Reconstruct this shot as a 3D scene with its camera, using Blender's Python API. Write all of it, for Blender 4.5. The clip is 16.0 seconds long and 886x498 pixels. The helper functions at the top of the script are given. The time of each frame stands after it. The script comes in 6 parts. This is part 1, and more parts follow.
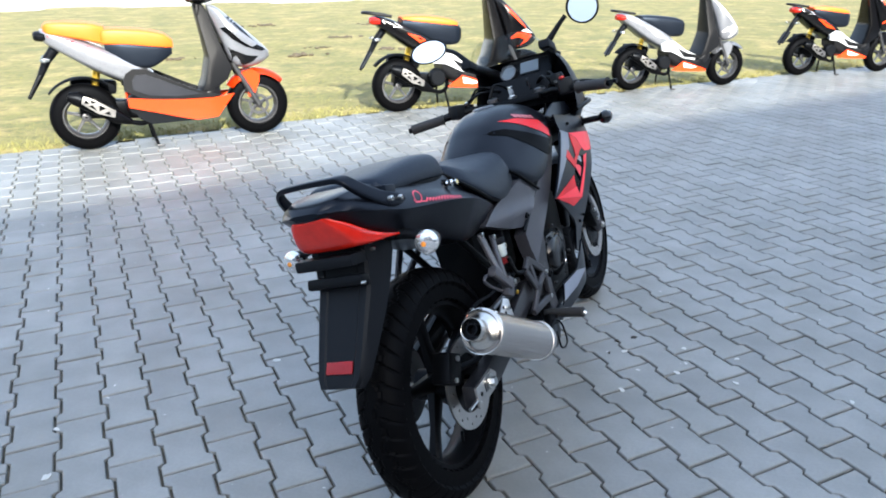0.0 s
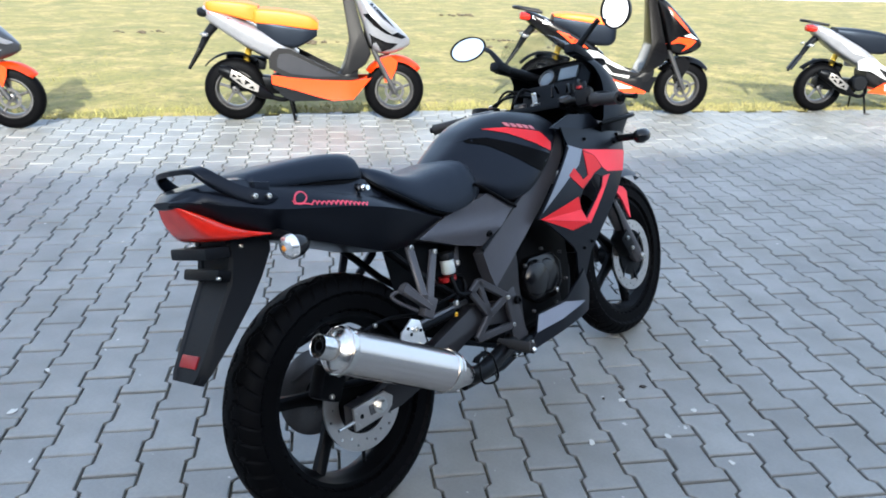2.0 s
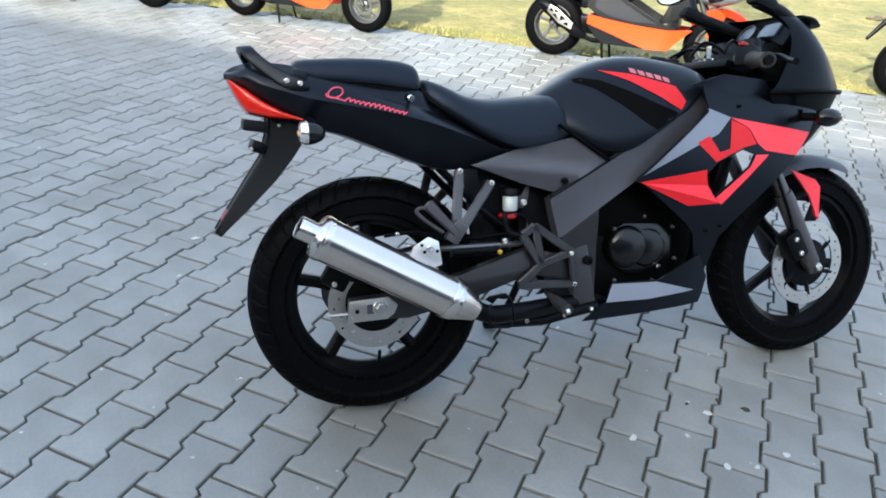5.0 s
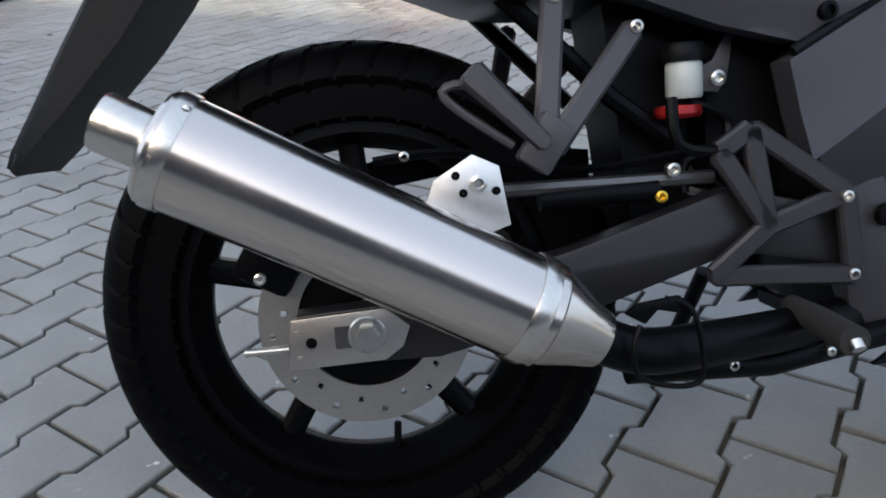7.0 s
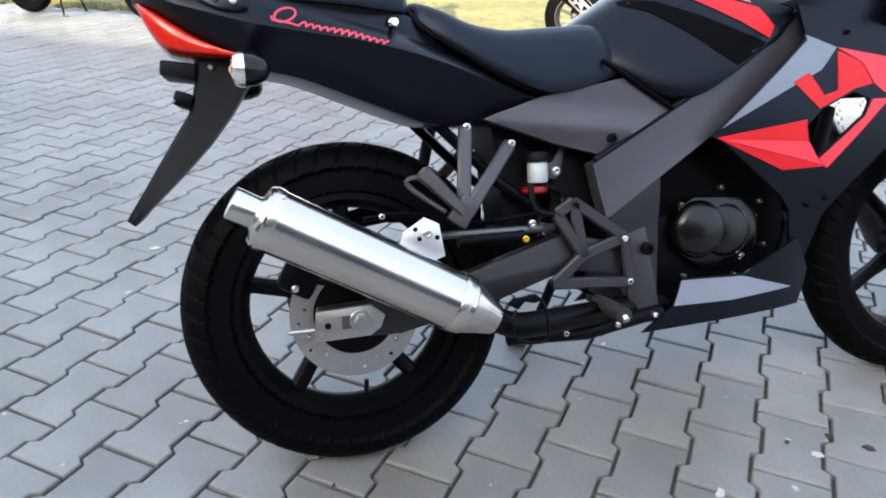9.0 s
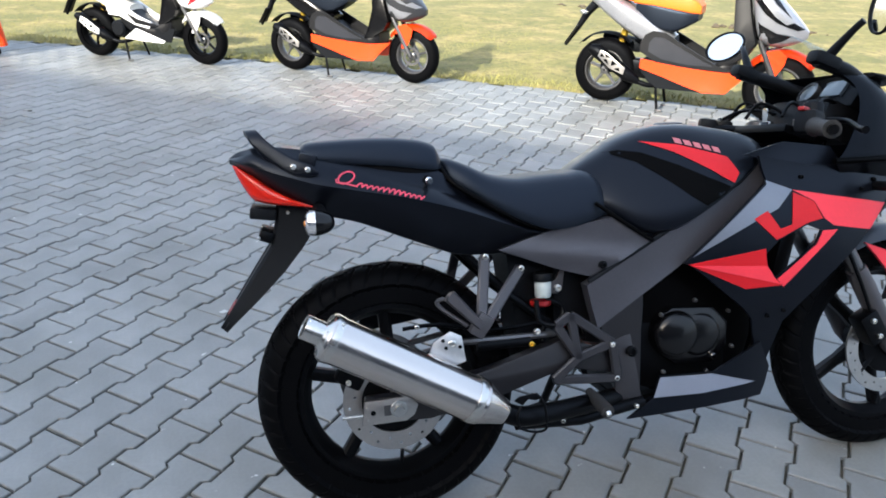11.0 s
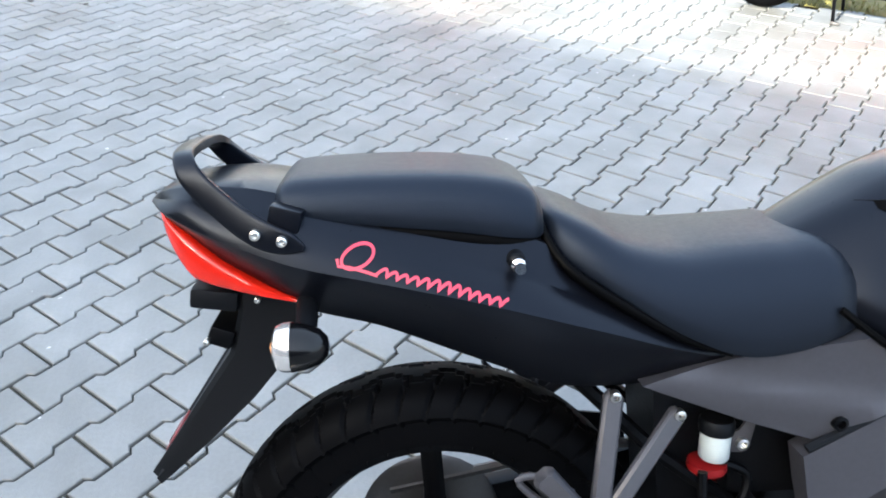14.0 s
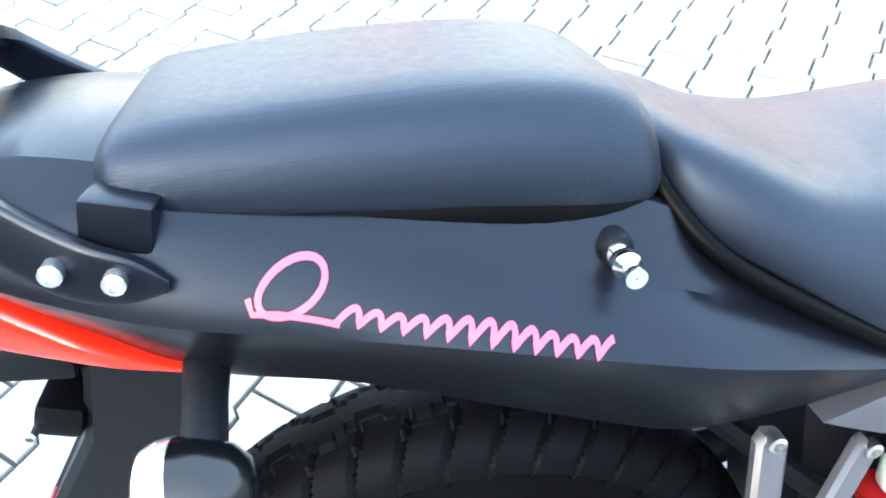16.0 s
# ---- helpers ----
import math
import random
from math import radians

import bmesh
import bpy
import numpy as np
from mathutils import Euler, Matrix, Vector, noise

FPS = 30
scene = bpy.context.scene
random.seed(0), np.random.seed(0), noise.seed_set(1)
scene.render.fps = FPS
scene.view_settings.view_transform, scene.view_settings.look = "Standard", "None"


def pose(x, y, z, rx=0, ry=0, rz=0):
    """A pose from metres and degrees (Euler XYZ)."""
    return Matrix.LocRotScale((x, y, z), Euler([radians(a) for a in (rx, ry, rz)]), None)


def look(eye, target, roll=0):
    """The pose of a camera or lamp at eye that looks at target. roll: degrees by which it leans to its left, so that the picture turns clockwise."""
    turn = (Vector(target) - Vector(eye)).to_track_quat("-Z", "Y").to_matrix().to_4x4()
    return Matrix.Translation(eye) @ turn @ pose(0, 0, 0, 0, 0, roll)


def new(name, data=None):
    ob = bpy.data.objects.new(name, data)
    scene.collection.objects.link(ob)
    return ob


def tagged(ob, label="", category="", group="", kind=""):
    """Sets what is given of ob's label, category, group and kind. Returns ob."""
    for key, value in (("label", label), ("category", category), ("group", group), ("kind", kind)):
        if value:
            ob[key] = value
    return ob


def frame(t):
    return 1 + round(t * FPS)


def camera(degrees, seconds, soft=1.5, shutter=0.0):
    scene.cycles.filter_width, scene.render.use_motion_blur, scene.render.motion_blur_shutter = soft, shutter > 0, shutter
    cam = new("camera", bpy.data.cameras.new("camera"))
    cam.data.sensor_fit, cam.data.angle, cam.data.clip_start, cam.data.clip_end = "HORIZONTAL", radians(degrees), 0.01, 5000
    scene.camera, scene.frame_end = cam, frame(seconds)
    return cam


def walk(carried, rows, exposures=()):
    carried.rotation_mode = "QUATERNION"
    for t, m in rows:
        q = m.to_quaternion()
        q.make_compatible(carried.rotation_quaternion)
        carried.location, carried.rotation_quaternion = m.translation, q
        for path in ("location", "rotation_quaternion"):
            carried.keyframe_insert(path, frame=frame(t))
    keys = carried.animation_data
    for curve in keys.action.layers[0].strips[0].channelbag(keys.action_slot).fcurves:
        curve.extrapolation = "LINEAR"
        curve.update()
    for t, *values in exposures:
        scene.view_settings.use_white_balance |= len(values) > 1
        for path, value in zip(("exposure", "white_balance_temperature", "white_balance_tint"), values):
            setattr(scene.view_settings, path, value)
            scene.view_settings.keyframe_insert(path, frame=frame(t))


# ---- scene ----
cam = camera(62.0, 16.0, soft=1.8, shutter=0.2)
# seconds, eye, target, roll
PATH = [
    (0, (-1.427, -0.592, 1.262), (0.261, 0.189, 0.528), -0.2),
    (0.5, (-1.361, -0.790, 1.267), (0.232, 0.162, 0.523), 1.3),
    (1, (-1.251, -0.905, 1.262), (0.274, 0.152, 0.516), 2.5),
    (1.5, (-1.077, -0.981, 1.264), (0.403, 0.143, 0.525), 3.1),
    (2, (-0.957, -1.065, 1.264), (0.436, 0.156, 0.510), 1.8),
    (2.5, (-0.849, -1.244, 1.277), (0.398, 0.135, 0.541), 1.9),
    (3, (-0.740, -1.341, 1.280), (0.365, 0.154, 0.543), 1.0),
    (3.5, (-0.588, -1.381, 1.277), (0.447, 0.164, 0.543), 2.9),
    (4, (-0.486, -1.391, 1.275), (0.434, 0.206, 0.497), 2.2),
    (4.5, (-0.389, -1.439, 1.260), (0.347, 0.231, 0.442), 4.0),
    (5, (-0.336, -1.470, 1.234), (0.232, 0.215, 0.318), 4.5),
    (5.2, (-0.324, -1.472, 1.229), (0.225, 0.211, 0.298), 4.9),
    (7.3, (0.039, -0.611, 0.683), (0.183, 1.178, -0.202), -3.2),
    (7.5, (0.038, -0.61, 0.683), (0.183, 1.18, -0.198), -3.2),
    (8, (0.041, -0.61, 0.684), (0.19, 1.185, -0.187), -3.1),
    (8.2, (0.03, -0.623, 0.69), (0.219, 1.186, -0.143), -2.9),
    (8.3, (0.007, -0.64, 0.721), (0.264, 1.135, -0.165), -1.9),
    (8.5, (-0.099, -0.763, 0.782), (0.394, 0.972, -0.082), 2.4),
    (8.7, (-0.151, -0.901, 0.876), (0.386, 0.805, -0.02), 3.4),
    (9, (-0.169, -1.098, 0.954), (0.341, 0.636, 0.097), 1.8),
    (9.2, (-0.156, -1.217, 1.041), (0.293, 0.519, 0.156), 0.5),
    (11.3, (-0.213, -1.309, 1.277), (0.201, 0.462, 0.447), 1.8),
    (11.5, (-0.203, -1.244, 1.273), (0.212, 0.525, 0.437), 2.1),
    (12, (-0.171, -1.109, 1.259), (0.212, 0.638, 0.365), 2.0),
    (12.5, (-0.076, -0.983, 1.260), (0.119, 0.802, 0.380), 1.2),
    (13, (-0.003, -0.862, 1.256), (0.061, 0.904, 0.320), 0.7),
    (13.5, (-0.012, -0.694, 1.239), (0.064, 1.037, 0.241), 0.9),
    (14, (-0.045, -0.542, 1.214), (0.089, 1.121, 0.111), 0.9),
    (14.5, (-0.025, -0.384, 1.174), (0.039, 1.195, -0.051), -0.1),
    (15, (-0.003, -0.263, 1.133), (-0.05, 1.213, -0.215), -2.5),
    (15.5, (-0.025, -0.199, 1.076), (0.064, 1.236, -0.314), -2.6),
    (16, (-0.045, -0.15, 1.054), (0.164, 1.217, -0.39), -1.9),
]
walk(cam, [(t, look(eye, target, roll)) for t, eye, target, roll in PATH],
     exposures=[(0, 1.98, 6500, 7), (3.5, 1.90, 6550, 6), (4.5, 1.88, 6600, 7), (5, 2.08, 6900, 5), (7.3, 1.57, 7500, 10), (8.2, 1.57, 7500, 10), (8.5, 1.84, 7450, 10), (9, 2.3, 7350, 10), (11.5, 1.78, 6800, 8), (12.5, 1.76, 6800, 8), (13, 1.86, 6850, 8), (13.5, 2.33, 7000, 8), (14, 2.60, 7100, 7), (15, 3.02, 7350, 7), (15.5, 3.44, 6950, 4), (16, 4.12, 6850, 2)])

# ---- world and sun ----
SUN_ELEV, SUN_AZ = 27.5, 225.0     # degrees; azimuth of the sun, counted from +x towards +y
world = bpy.data.worlds.new("sky")
scene.world = world
world.use_nodes = True
wn = world.node_tree.nodes
sky = wn.new("ShaderNodeTexSky")
sky.sky_type, sky.sun_disc = "NISHITA", False
sky.sun_elevation, sky.sun_rotation = radians(SUN_ELEV), radians(90.0 - SUN_AZ)
sky.air_density, sky.dust_density, sky.ozone_density = 1.0, 8.0, 3.0
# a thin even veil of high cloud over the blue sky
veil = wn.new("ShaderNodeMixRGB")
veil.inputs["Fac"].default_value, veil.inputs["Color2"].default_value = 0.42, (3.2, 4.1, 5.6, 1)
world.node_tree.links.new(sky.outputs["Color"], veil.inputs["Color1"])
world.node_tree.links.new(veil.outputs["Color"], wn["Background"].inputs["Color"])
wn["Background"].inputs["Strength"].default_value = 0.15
sun = new("sun", bpy.data.lights.new("sun", "SUN"))
sun.data.energy, sun.data.angle, sun.data.color = 3.3, radians(0.7), (1.0, 0.965, 0.90)
to_sun = Vector((math.cos(radians(SUN_ELEV)) * math.cos(radians(SUN_AZ)), math.cos(radians(SUN_ELEV)) * math.sin(radians(SUN_AZ)), math.sin(radians(SUN_ELEV))))
sun.matrix_world = look(tuple(to_sun * 60), (0, 0, 0))


# ---- materials ----
def material(name, color, rough=0.5, metal=0.0, vary=0.12, scale=9.0, bump=0.0, bump_scale=300.0, coat=0.0, second=None, spec=0.5, rand=0.0, tint=None):
    """A principled surface whose colour varies at a coarse and a fine scale."""
    m = bpy.data.materials.new(name)
    m.use_nodes = True
    nt = m.node_tree
    n, l = nt.nodes, nt.links
    p = n["Principled BSDF"]
    tc = n.new("ShaderNodeTexCoord")
    a, b = n.new("ShaderNodeTexNoise"), n.new("ShaderNodeTexNoise")
    a.inputs["Scale"].default_value, a.inputs["Detail"].default_value = scale, 5
    b.inputs["Scale"].default_value, b.inputs["Detail"].default_value = scale * 17, 3
    l.new(tc.outputs["Object"], a.inputs["Vector"]), l.new(tc.outputs["Object"], b.inputs["Vector"])
    mix = n.new("ShaderNodeMix")
    mix.data_type = "FLOAT"
    mix.inputs[0].default_value = 0.35
    l.new(a.outputs["Fac"], mix.inputs[2]), l.new(b.outputs["Fac"], mix.inputs[3])
    ramp = n.new("ShaderNodeValToRGB")
    c = Vector(color)
    lo = c * (1 - vary) if second is None else Vector(second)
    hi = c * (1 + vary) if second is None else c
    ramp.color_ramp.elements[0].position, ramp.color_ramp.elements[1].position = 0.34, 0.66
    ramp.color_ramp.elements[0].color, ramp.color_ramp.elements[1].color = (*lo, 1), (*[min(v, 1) for v in hi], 1)
    l.new(mix.outputs[0], ramp.inputs["Fac"])
    out = ramp.outputs["Color"]
    if rand:
        info = n.new("ShaderNodeObjectInfo")
        hsv = n.new("ShaderNodeHueSaturation")
        rng = n.new("ShaderNodeMapRange")
        rng.inputs["To Min"].default_value, rng.inputs["To Max"].default_value = 1 - rand, 1 + rand
        l.new(info.outputs["Random"], rng.inputs["Value"]), l.new(rng.outputs["Result"], hsv.inputs["Value"])
        l.new(out, hsv.inputs["Color"])
        out = hsv.outputs["Color"]
    l.new(out, p.inputs["Base Color"])
    rr = n.new("ShaderNodeMapRange")
    rr.inputs["To Min"].default_value, rr.inputs["To Max"].default_value = max(rough - 0.07, 0.02), min(rough + 0.07, 1)
    l.new(b.outputs["Fac"], rr.inputs["Value"]), l.new(rr.outputs["Result"], p.inputs["Roughness"])
    p.inputs["Metallic"].default_value = metal
    p.inputs["Coat Weight"].default_value = coat
    p.inputs["Coat Roughness"].default_value = 0.12
    p.inputs["Specular IOR Level"].default_value = spec
    if tint:
        p.inputs["Specular Tint"].default_value = (*tint, 1)
    if bump:
        t = n.new("ShaderNodeTexNoise")
        t.inputs["Scale"].default_value, t.inputs["Detail"].default_value = bump_scale, 4
        bm_ = n.new("ShaderNodeBump")
        bm_.inputs["Strength"].default_value, bm_.inputs["Distance"].default_value = bump, 0.002
        l.new(tc.outputs["Object"], t.inputs["Vector"]), l.new(t.outputs["Fac"], bm_.inputs["Height"]), l.new(bm_.outputs["Normal"], p.inputs["Normal"])
    return m


M = {}
M["matt_black"] = material("matt_black_paint", (0.0028, 0.0034, 0.0055), 0.31, vary=0.1, bump=0.03, spec=0.22, tint=(0.68, 0.80, 1.0))
M["black_plastic"] = material("black_plastic", (0.0030, 0.0032, 0.0040), 0.52, vary=0.2, bump=0.12, bump_scale=900, spec=0.16, tint=(0.75, 0.86, 1.0))
M["black_metal"] = material("black_metal", (0.0015, 0.0015, 0.0018), 0.40, vary=0.3, spec=0.11, tint=(0.8, 0.88, 1.0))
M["grey_paint"] = material("matt_grey_paint", (0.053, 0.055, 0.067), 0.38, 0.35, vary=0.10, bump=0.02)
M["light_grey"] = material("pale_grey_paint", (0.17, 0.195, 0.24), 0.32, 0.35, vary=0.05)
M["red_paint"] = material("red_paint", (0.55, 0.009, 0.016), 0.4, vary=0.08, spec=0.3)
M["pink_paint"] = material("pale_red_paint", (0.80, 0.045, 0.070), 0.4, vary=0.06, spec=0.3)
M["vinyl"] = material("black_seat_vinyl", (0.0045, 0.006, 0.0095), 0.45, vary=0.12, spec=0.29, bump=0.05, bump_scale=700, tint=(0.58, 0.74, 1.0))
M["rubber"] = material("tyre_rubber", (0.0015, 0.0015, 0.0018), 0.55, vary=0.25, bump=0.1, bump_scale=500, spec=0.045, tint=(0.8, 0.88, 1.0))
M["grip_rubber"] = material("grip_rubber", (0.011, 0.011, 0.012), 0.7, vary=0.2, bump=0.5, bump_scale=420)
M["steel"] = material("brushed_steel", (0.62, 0.60, 0.57), 0.24, 1.0, vary=0.06)
M["brushed"] = material("brushed_canister_steel", (0.60, 0.555, 0.525), 0.18, 1.0, vary=0.05, scale=0.6)
M["chrome"] = material("chrome", (0.8, 0.8, 0.8), 0.09, 1.0, vary=0.03)
M["alu"] = material("aluminium", (0.80, 0.79, 0.78), 0.36, 1.0, vary=0.08)
M["dark_alu"] = material("dark_aluminium", (0.12, 0.12, 0.125), 0.4, 0.9, vary=0.12)
M["disc_steel"] = material("brake_disc_steel", (0.5, 0.48, 0.46), 0.34, 1.0, vary=0.1)
M["bolt"] = material("zinc_bolt", (0.6, 0.6, 0.58), 0.3, 1.0, vary=0.1)
M["red_lens"] = material("red_lens", (0.52, 0.013, 0.006), 0.20, vary=0.15, scale=40, coat=0.25)
M["amber"] = material("amber_lens", (0.85, 0.28, 0.03), 0.2, vary=0.1, coat=0.5)
M["orange"] = material("orange_paint", (0.70, 0.048, 0.005), 0.3, vary=0.05, coat=0.3)
M["orange_vinyl"] = material("orange_vinyl", (0.88, 0.14, 0.010), 0.5, vary=0.05)
M["silver"] = material("silver_paint", (0.27, 0.28, 0.305), 0.30, 0.55, vary=0.06, coat=0.4)
M["white_paint"] = material("white_paint", (0.8, 0.8, 0.8), 0.3, vary=0.03, coat=0.5)
M["gloss_black"] = material("gloss_black_paint", (0.002, 0.002, 0.0025), 0.22, vary=0.1, coat=0.1, spec=0.32)
M["dark_grey"] = material("dark_grey_plastic", (0.0060, 0.0064, 0.0078), 0.42, vary=0.12, spec=0.22)
M["yellow"] = material("yellow_paint", (0.80, 0.52, 0.03), 0.35, vary=0.06)
M["gold"] = material("gold_shock", (0.7, 0.45, 0.06), 0.3, 0.8, vary=0.1)
M["white_plastic"] = material("white_reservoir_plastic", (0.40, 0.46, 0.47), 0.4, vary=0.06)
M["red_plastic"] = material("red_anodised_ring", (0.28, 0.010, 0.012), 0.35, 0.4, vary=0.1)
M["screen_grey"] = material("display_glass", (0.12, 0.15, 0.18), 0.1, vary=0.05, coat=0.5)
M["decal_red"] = material("pink_red_script", (0.55, 0.042, 0.080), 0.4, vary=0.04)
M["pearl"] = material("pale_marking", (0.45, 0.13, 0.15), 0.4, vary=0.04)
M["concrete"] = material("paving_concrete", (0.160, 0.167, 0.166), 0.54, vary=0.17, scale=6.0, bump=0.45, bump_scale=260, rand=0.10, spec=0.8)
M["sand"] = material("joint_sand", (0.052, 0.050, 0.040), 0.95, vary=0.5, scale=30, bump=0.6)
M["render_wall"] = material("building_render", (0.052, 0.056, 0.066), 0.9, vary=0.08, scale=2)
M["metal_wall"] = material("white_sheet_metal", (0.62, 0.66, 0.72), 0.6, 0.0, vary=0.04, scale=1)
M["pale_road"] = material("pale_concrete_road", (0.62, 0.61, 0.58), 0.9, vary=0.08, scale=0.6, bump=0.2)
M["soil"] = material("dark_soil", (0.07, 0.055, 0.035), 0.95, vary=0.4, scale=14, bump=0.8, bump_scale=60)
M["bright_silver"] = material("bright_silver_paint", (0.60, 0.61, 0.63), 0.35, 0.3, vary=0.06)
M["dark_silver"] = material("dark_silver_paint", (0.035, 0.037, 0.042), 0.32, 0.4, vary=0.1, coat=0.3)
M["rim_alloy"] = material("grey_cast_alloy", (0.15, 0.15, 0.157), 0.36, 0.85, vary=0.12)
M["lime"] = material("pale_lime_spot", (0.40, 0.41, 0.40), 0.8, vary=0.1)
M["leaf"] = material("dark_leaf_scrap", (0.03, 0.024, 0.018), 0.8, vary=0.3)
M["belly_grey"] = material("pale_blue_grey_paint", (0.26, 0.295, 0.37), 0.32, 0.35, vary=0.05)
M["strut_grey"] = material("matt_strut_grey", (0.052, 0.052, 0.060), 0.42, 0.2, vary=0.1)
M["dark_red"] = material("dark_red_reflector", (0.20, 0.005, 0.008), 0.3, vary=0.1, spec=0.3)
M["bright_lens"] = material("clear_ribbed_lens", (0.78, 0.78, 0.78), 0.16, 0.75, vary=0.12, scale=60, coat=0.8)
M["fender_grey"] = material("blue_grey_paint", (0.085, 0.10, 0.125), 0.35, 0.25, vary=0.06)
M["lens_grey"] = material("blue_grey_plastic", (0.017, 0.019, 0.025), 0.40, vary=0.12, spec=0.3)
# swingarm's dark grey, also used as the shaded tone of the frame uprights
M["arm_grey"] = material("dark_grey_cast_metal", (0.012, 0.012, 0.015), 0.40, 0.2, vary=0.12, bump=0.05)
M["cast_grey"] = material("charcoal_cast_metal", (0.026, 0.026, 0.031), 0.42, 0.2, vary=0.12, bump=0.05)
# black paint, also the colour of the parts drawn for shaded gaps
M["deep_black"] = material("deep_black_paint_and_gap_shade", (0.0010, 0.0010, 0.0012), 0.40, vary=0.1, spec=0.035)

# paving: scattered pale specks of lime and soft darker stains, laid over the whole yard
g = M["concrete"]
n, l = g.node_tree.nodes, g.node_tree.links
base = next(k for k in l if k.to_socket.name == "Base Color").from_socket
geo = n.new("ShaderNodeNewGeometry")
sp, st_, r1, r2, m1, m2 = n.new("ShaderNodeTexNoise"), n.new("ShaderNodeTexNoise"), n.new("ShaderNodeValToRGB"), n.new("ShaderNodeValToRGB"), n.new("ShaderNodeMixRGB"), n.new("ShaderNodeMixRGB")
sp.inputs["Scale"].default_value, sp.inputs["Detail"].default_value = 26.0, 2
st_.inputs["Scale"].default_value, st_.inputs["Detail"].default_value = 2.3, 6
r1.color_ramp.elements[0].position, r1.color_ramp.elements[1].position = 0.735, 0.775
r2.color_ramp.elements[0].position, r2.color_ramp.elements[1].position = 0.42, 0.72
r2.color_ramp.elements[0].color, r2.color_ramp.elements[1].color = (1, 1, 1, 1), (0.74, 0.73, 0.69, 1)
l.new(geo.outputs["Position"], sp.inputs["Vector"]), l.new(geo.outputs["Position"], st_.inputs["Vector"])
l.new(sp.outputs["Fac"], r1.inputs["Fac"]), l.new(st_.outputs["Fac"], r2.inputs["Fac"])
m1.blend_type, m1.inputs["Fac"].default_value = "MULTIPLY", 1.0
l.new(base, m1.inputs["Color1"]), l.new(r2.outputs["Color"], m1.inputs["Color2"])
l.new(r1.outputs["Color"], m2.inputs["Fac"]), l.new(m1.outputs["Color"], m2.inputs["Color1"])
m2.inputs["Color2"].default_value = (0.45, 0.45, 0.43, 1)
l.new(m2.outputs["Color"], n["Principled BSDF"].inputs["Base Color"])

# mirror glass, clear screen, clear lens
m = M["mirror"] = material("mirror_glass", (0.9, 0.9, 0.9), 0.06, 1.0, vary=0.0)
for key, rough_, gloss in (("clear_screen", 0.06, 0.17), ("clear_lens", 0.12, 0.35)):
    g = M[key] = bpy.data.materials.new(key)
    g.use_nodes = True
    n, l = g.node_tree.nodes, g.node_tree.links
    clear, shine, mixer = n.new("ShaderNodeBsdfTransparent"), n.new("ShaderNodeBsdfGlossy"), n.new("ShaderNodeMixShader")
    clear.inputs["Color"].default_value = (0.86, 0.88, 0.88, 1)
    shine.inputs["Roughness"].default_value, mixer.inputs["Fac"].default_value = rough_, gloss
    l.new(clear.outputs[0], mixer.inputs[1]), l.new(shine.outputs[0], mixer.inputs[2]), l.new(mixer.outputs[0], n["Material Output"].inputs["Surface"])

# seat cover with a fine woven relief
g = M["weave"] = material("woven_seat_vinyl", (0.0045, 0.006, 0.0095), 0.45, vary=0.1, spec=0.30, tint=(0.56, 0.73, 1.0))
n, l = g.node_tree.nodes, g.node_tree.links
tc = n.new("ShaderNodeTexCoord")
vor = n.new("ShaderNodeTexVoronoi")
vor.inputs["Scale"].default_value, vor.inputs["Randomness"].default_value = 520, 0.15
bp = n.new("ShaderNodeBump")
bp.inputs["Strength"].default_value, bp.inputs["Distance"].default_value = 0.25, 0.0006
l.new(tc.outputs["Object"], vor.inputs["Vector"]), l.new(vor.outputs["Distance"], bp.inputs["Height"]), l.new(bp.outputs["Normal"], n["Principled BSDF"].inputs["Normal"])

# grass: green, straw and bare patches
g = M["grass"] = material("lawn", (0.187, 0.165, 0.047), 0.9, scale=1.1, second=(0.098, 0.100, 0.029), bump=0.9, bump_scale=45)
n, l = g.node_tree.nodes, g.node_tree.links
base = next(k for k in l if k.to_socket.name == "Base Color").from_socket
tc, n1, n2, r1, mx = n.new("ShaderNodeTexCoord"), n.new("ShaderNodeTexNoise"), n.new("ShaderNodeTexNoise"), n.new("ShaderNodeValToRGB"), n.new("ShaderNodeMixRGB")
n1.inputs["Scale"].default_value, n1.inputs["Detail"].default_value, n1.inputs["Roughness"].default_value = 1.9, 8, 0.7
r1.color_ramp.elements[0].position, r1.color_ramp.elements[1].position = 0.47, 0.62
l.new(tc.outputs["Object"], n1.inputs["Vector"]), l.new(n1.outputs["Fac"], r1.inputs["Fac"]), l.new(r1.outputs["Color"], mx.inputs["Fac"])
l.new(base, mx.inputs["Color1"])
mx.inputs["Color2"].default_value = (0.265, 0.213, 0.080, 1)
n2.inputs["Scale"].default_value, n2.inputs["Detail"].default_value, n2.inputs["Roughness"].default_value = 11.0, 6, 0.75
r2, mx2 = n.new("ShaderNodeValToRGB"), n.new("ShaderNodeMixRGB")
r2.color_ramp.elements[0].position, r2.color_ramp.elements[1].position = 0.48, 0.68
l.new(tc.outputs["Object"], n2.inputs["Vector"]), l.new(n2.outputs["Fac"], r2.inputs["Fac"]), l.new(r2.outputs["Color"], mx2.inputs["Fac"])
l.new(mx.outputs["Color"], mx2.inputs["Color1"])
mx2.inputs["Color2"].default_value = (0.075, 0.068, 0.025, 1)
l.new(mx2.outputs["Color"], n["Principled BSDF"].inputs["Base Color"])
g = M["blade"] = material("grass_blade", (0.20, 0.20, 0.045), 0.7, scale=1.2, second=(0.30, 0.26, 0.10))


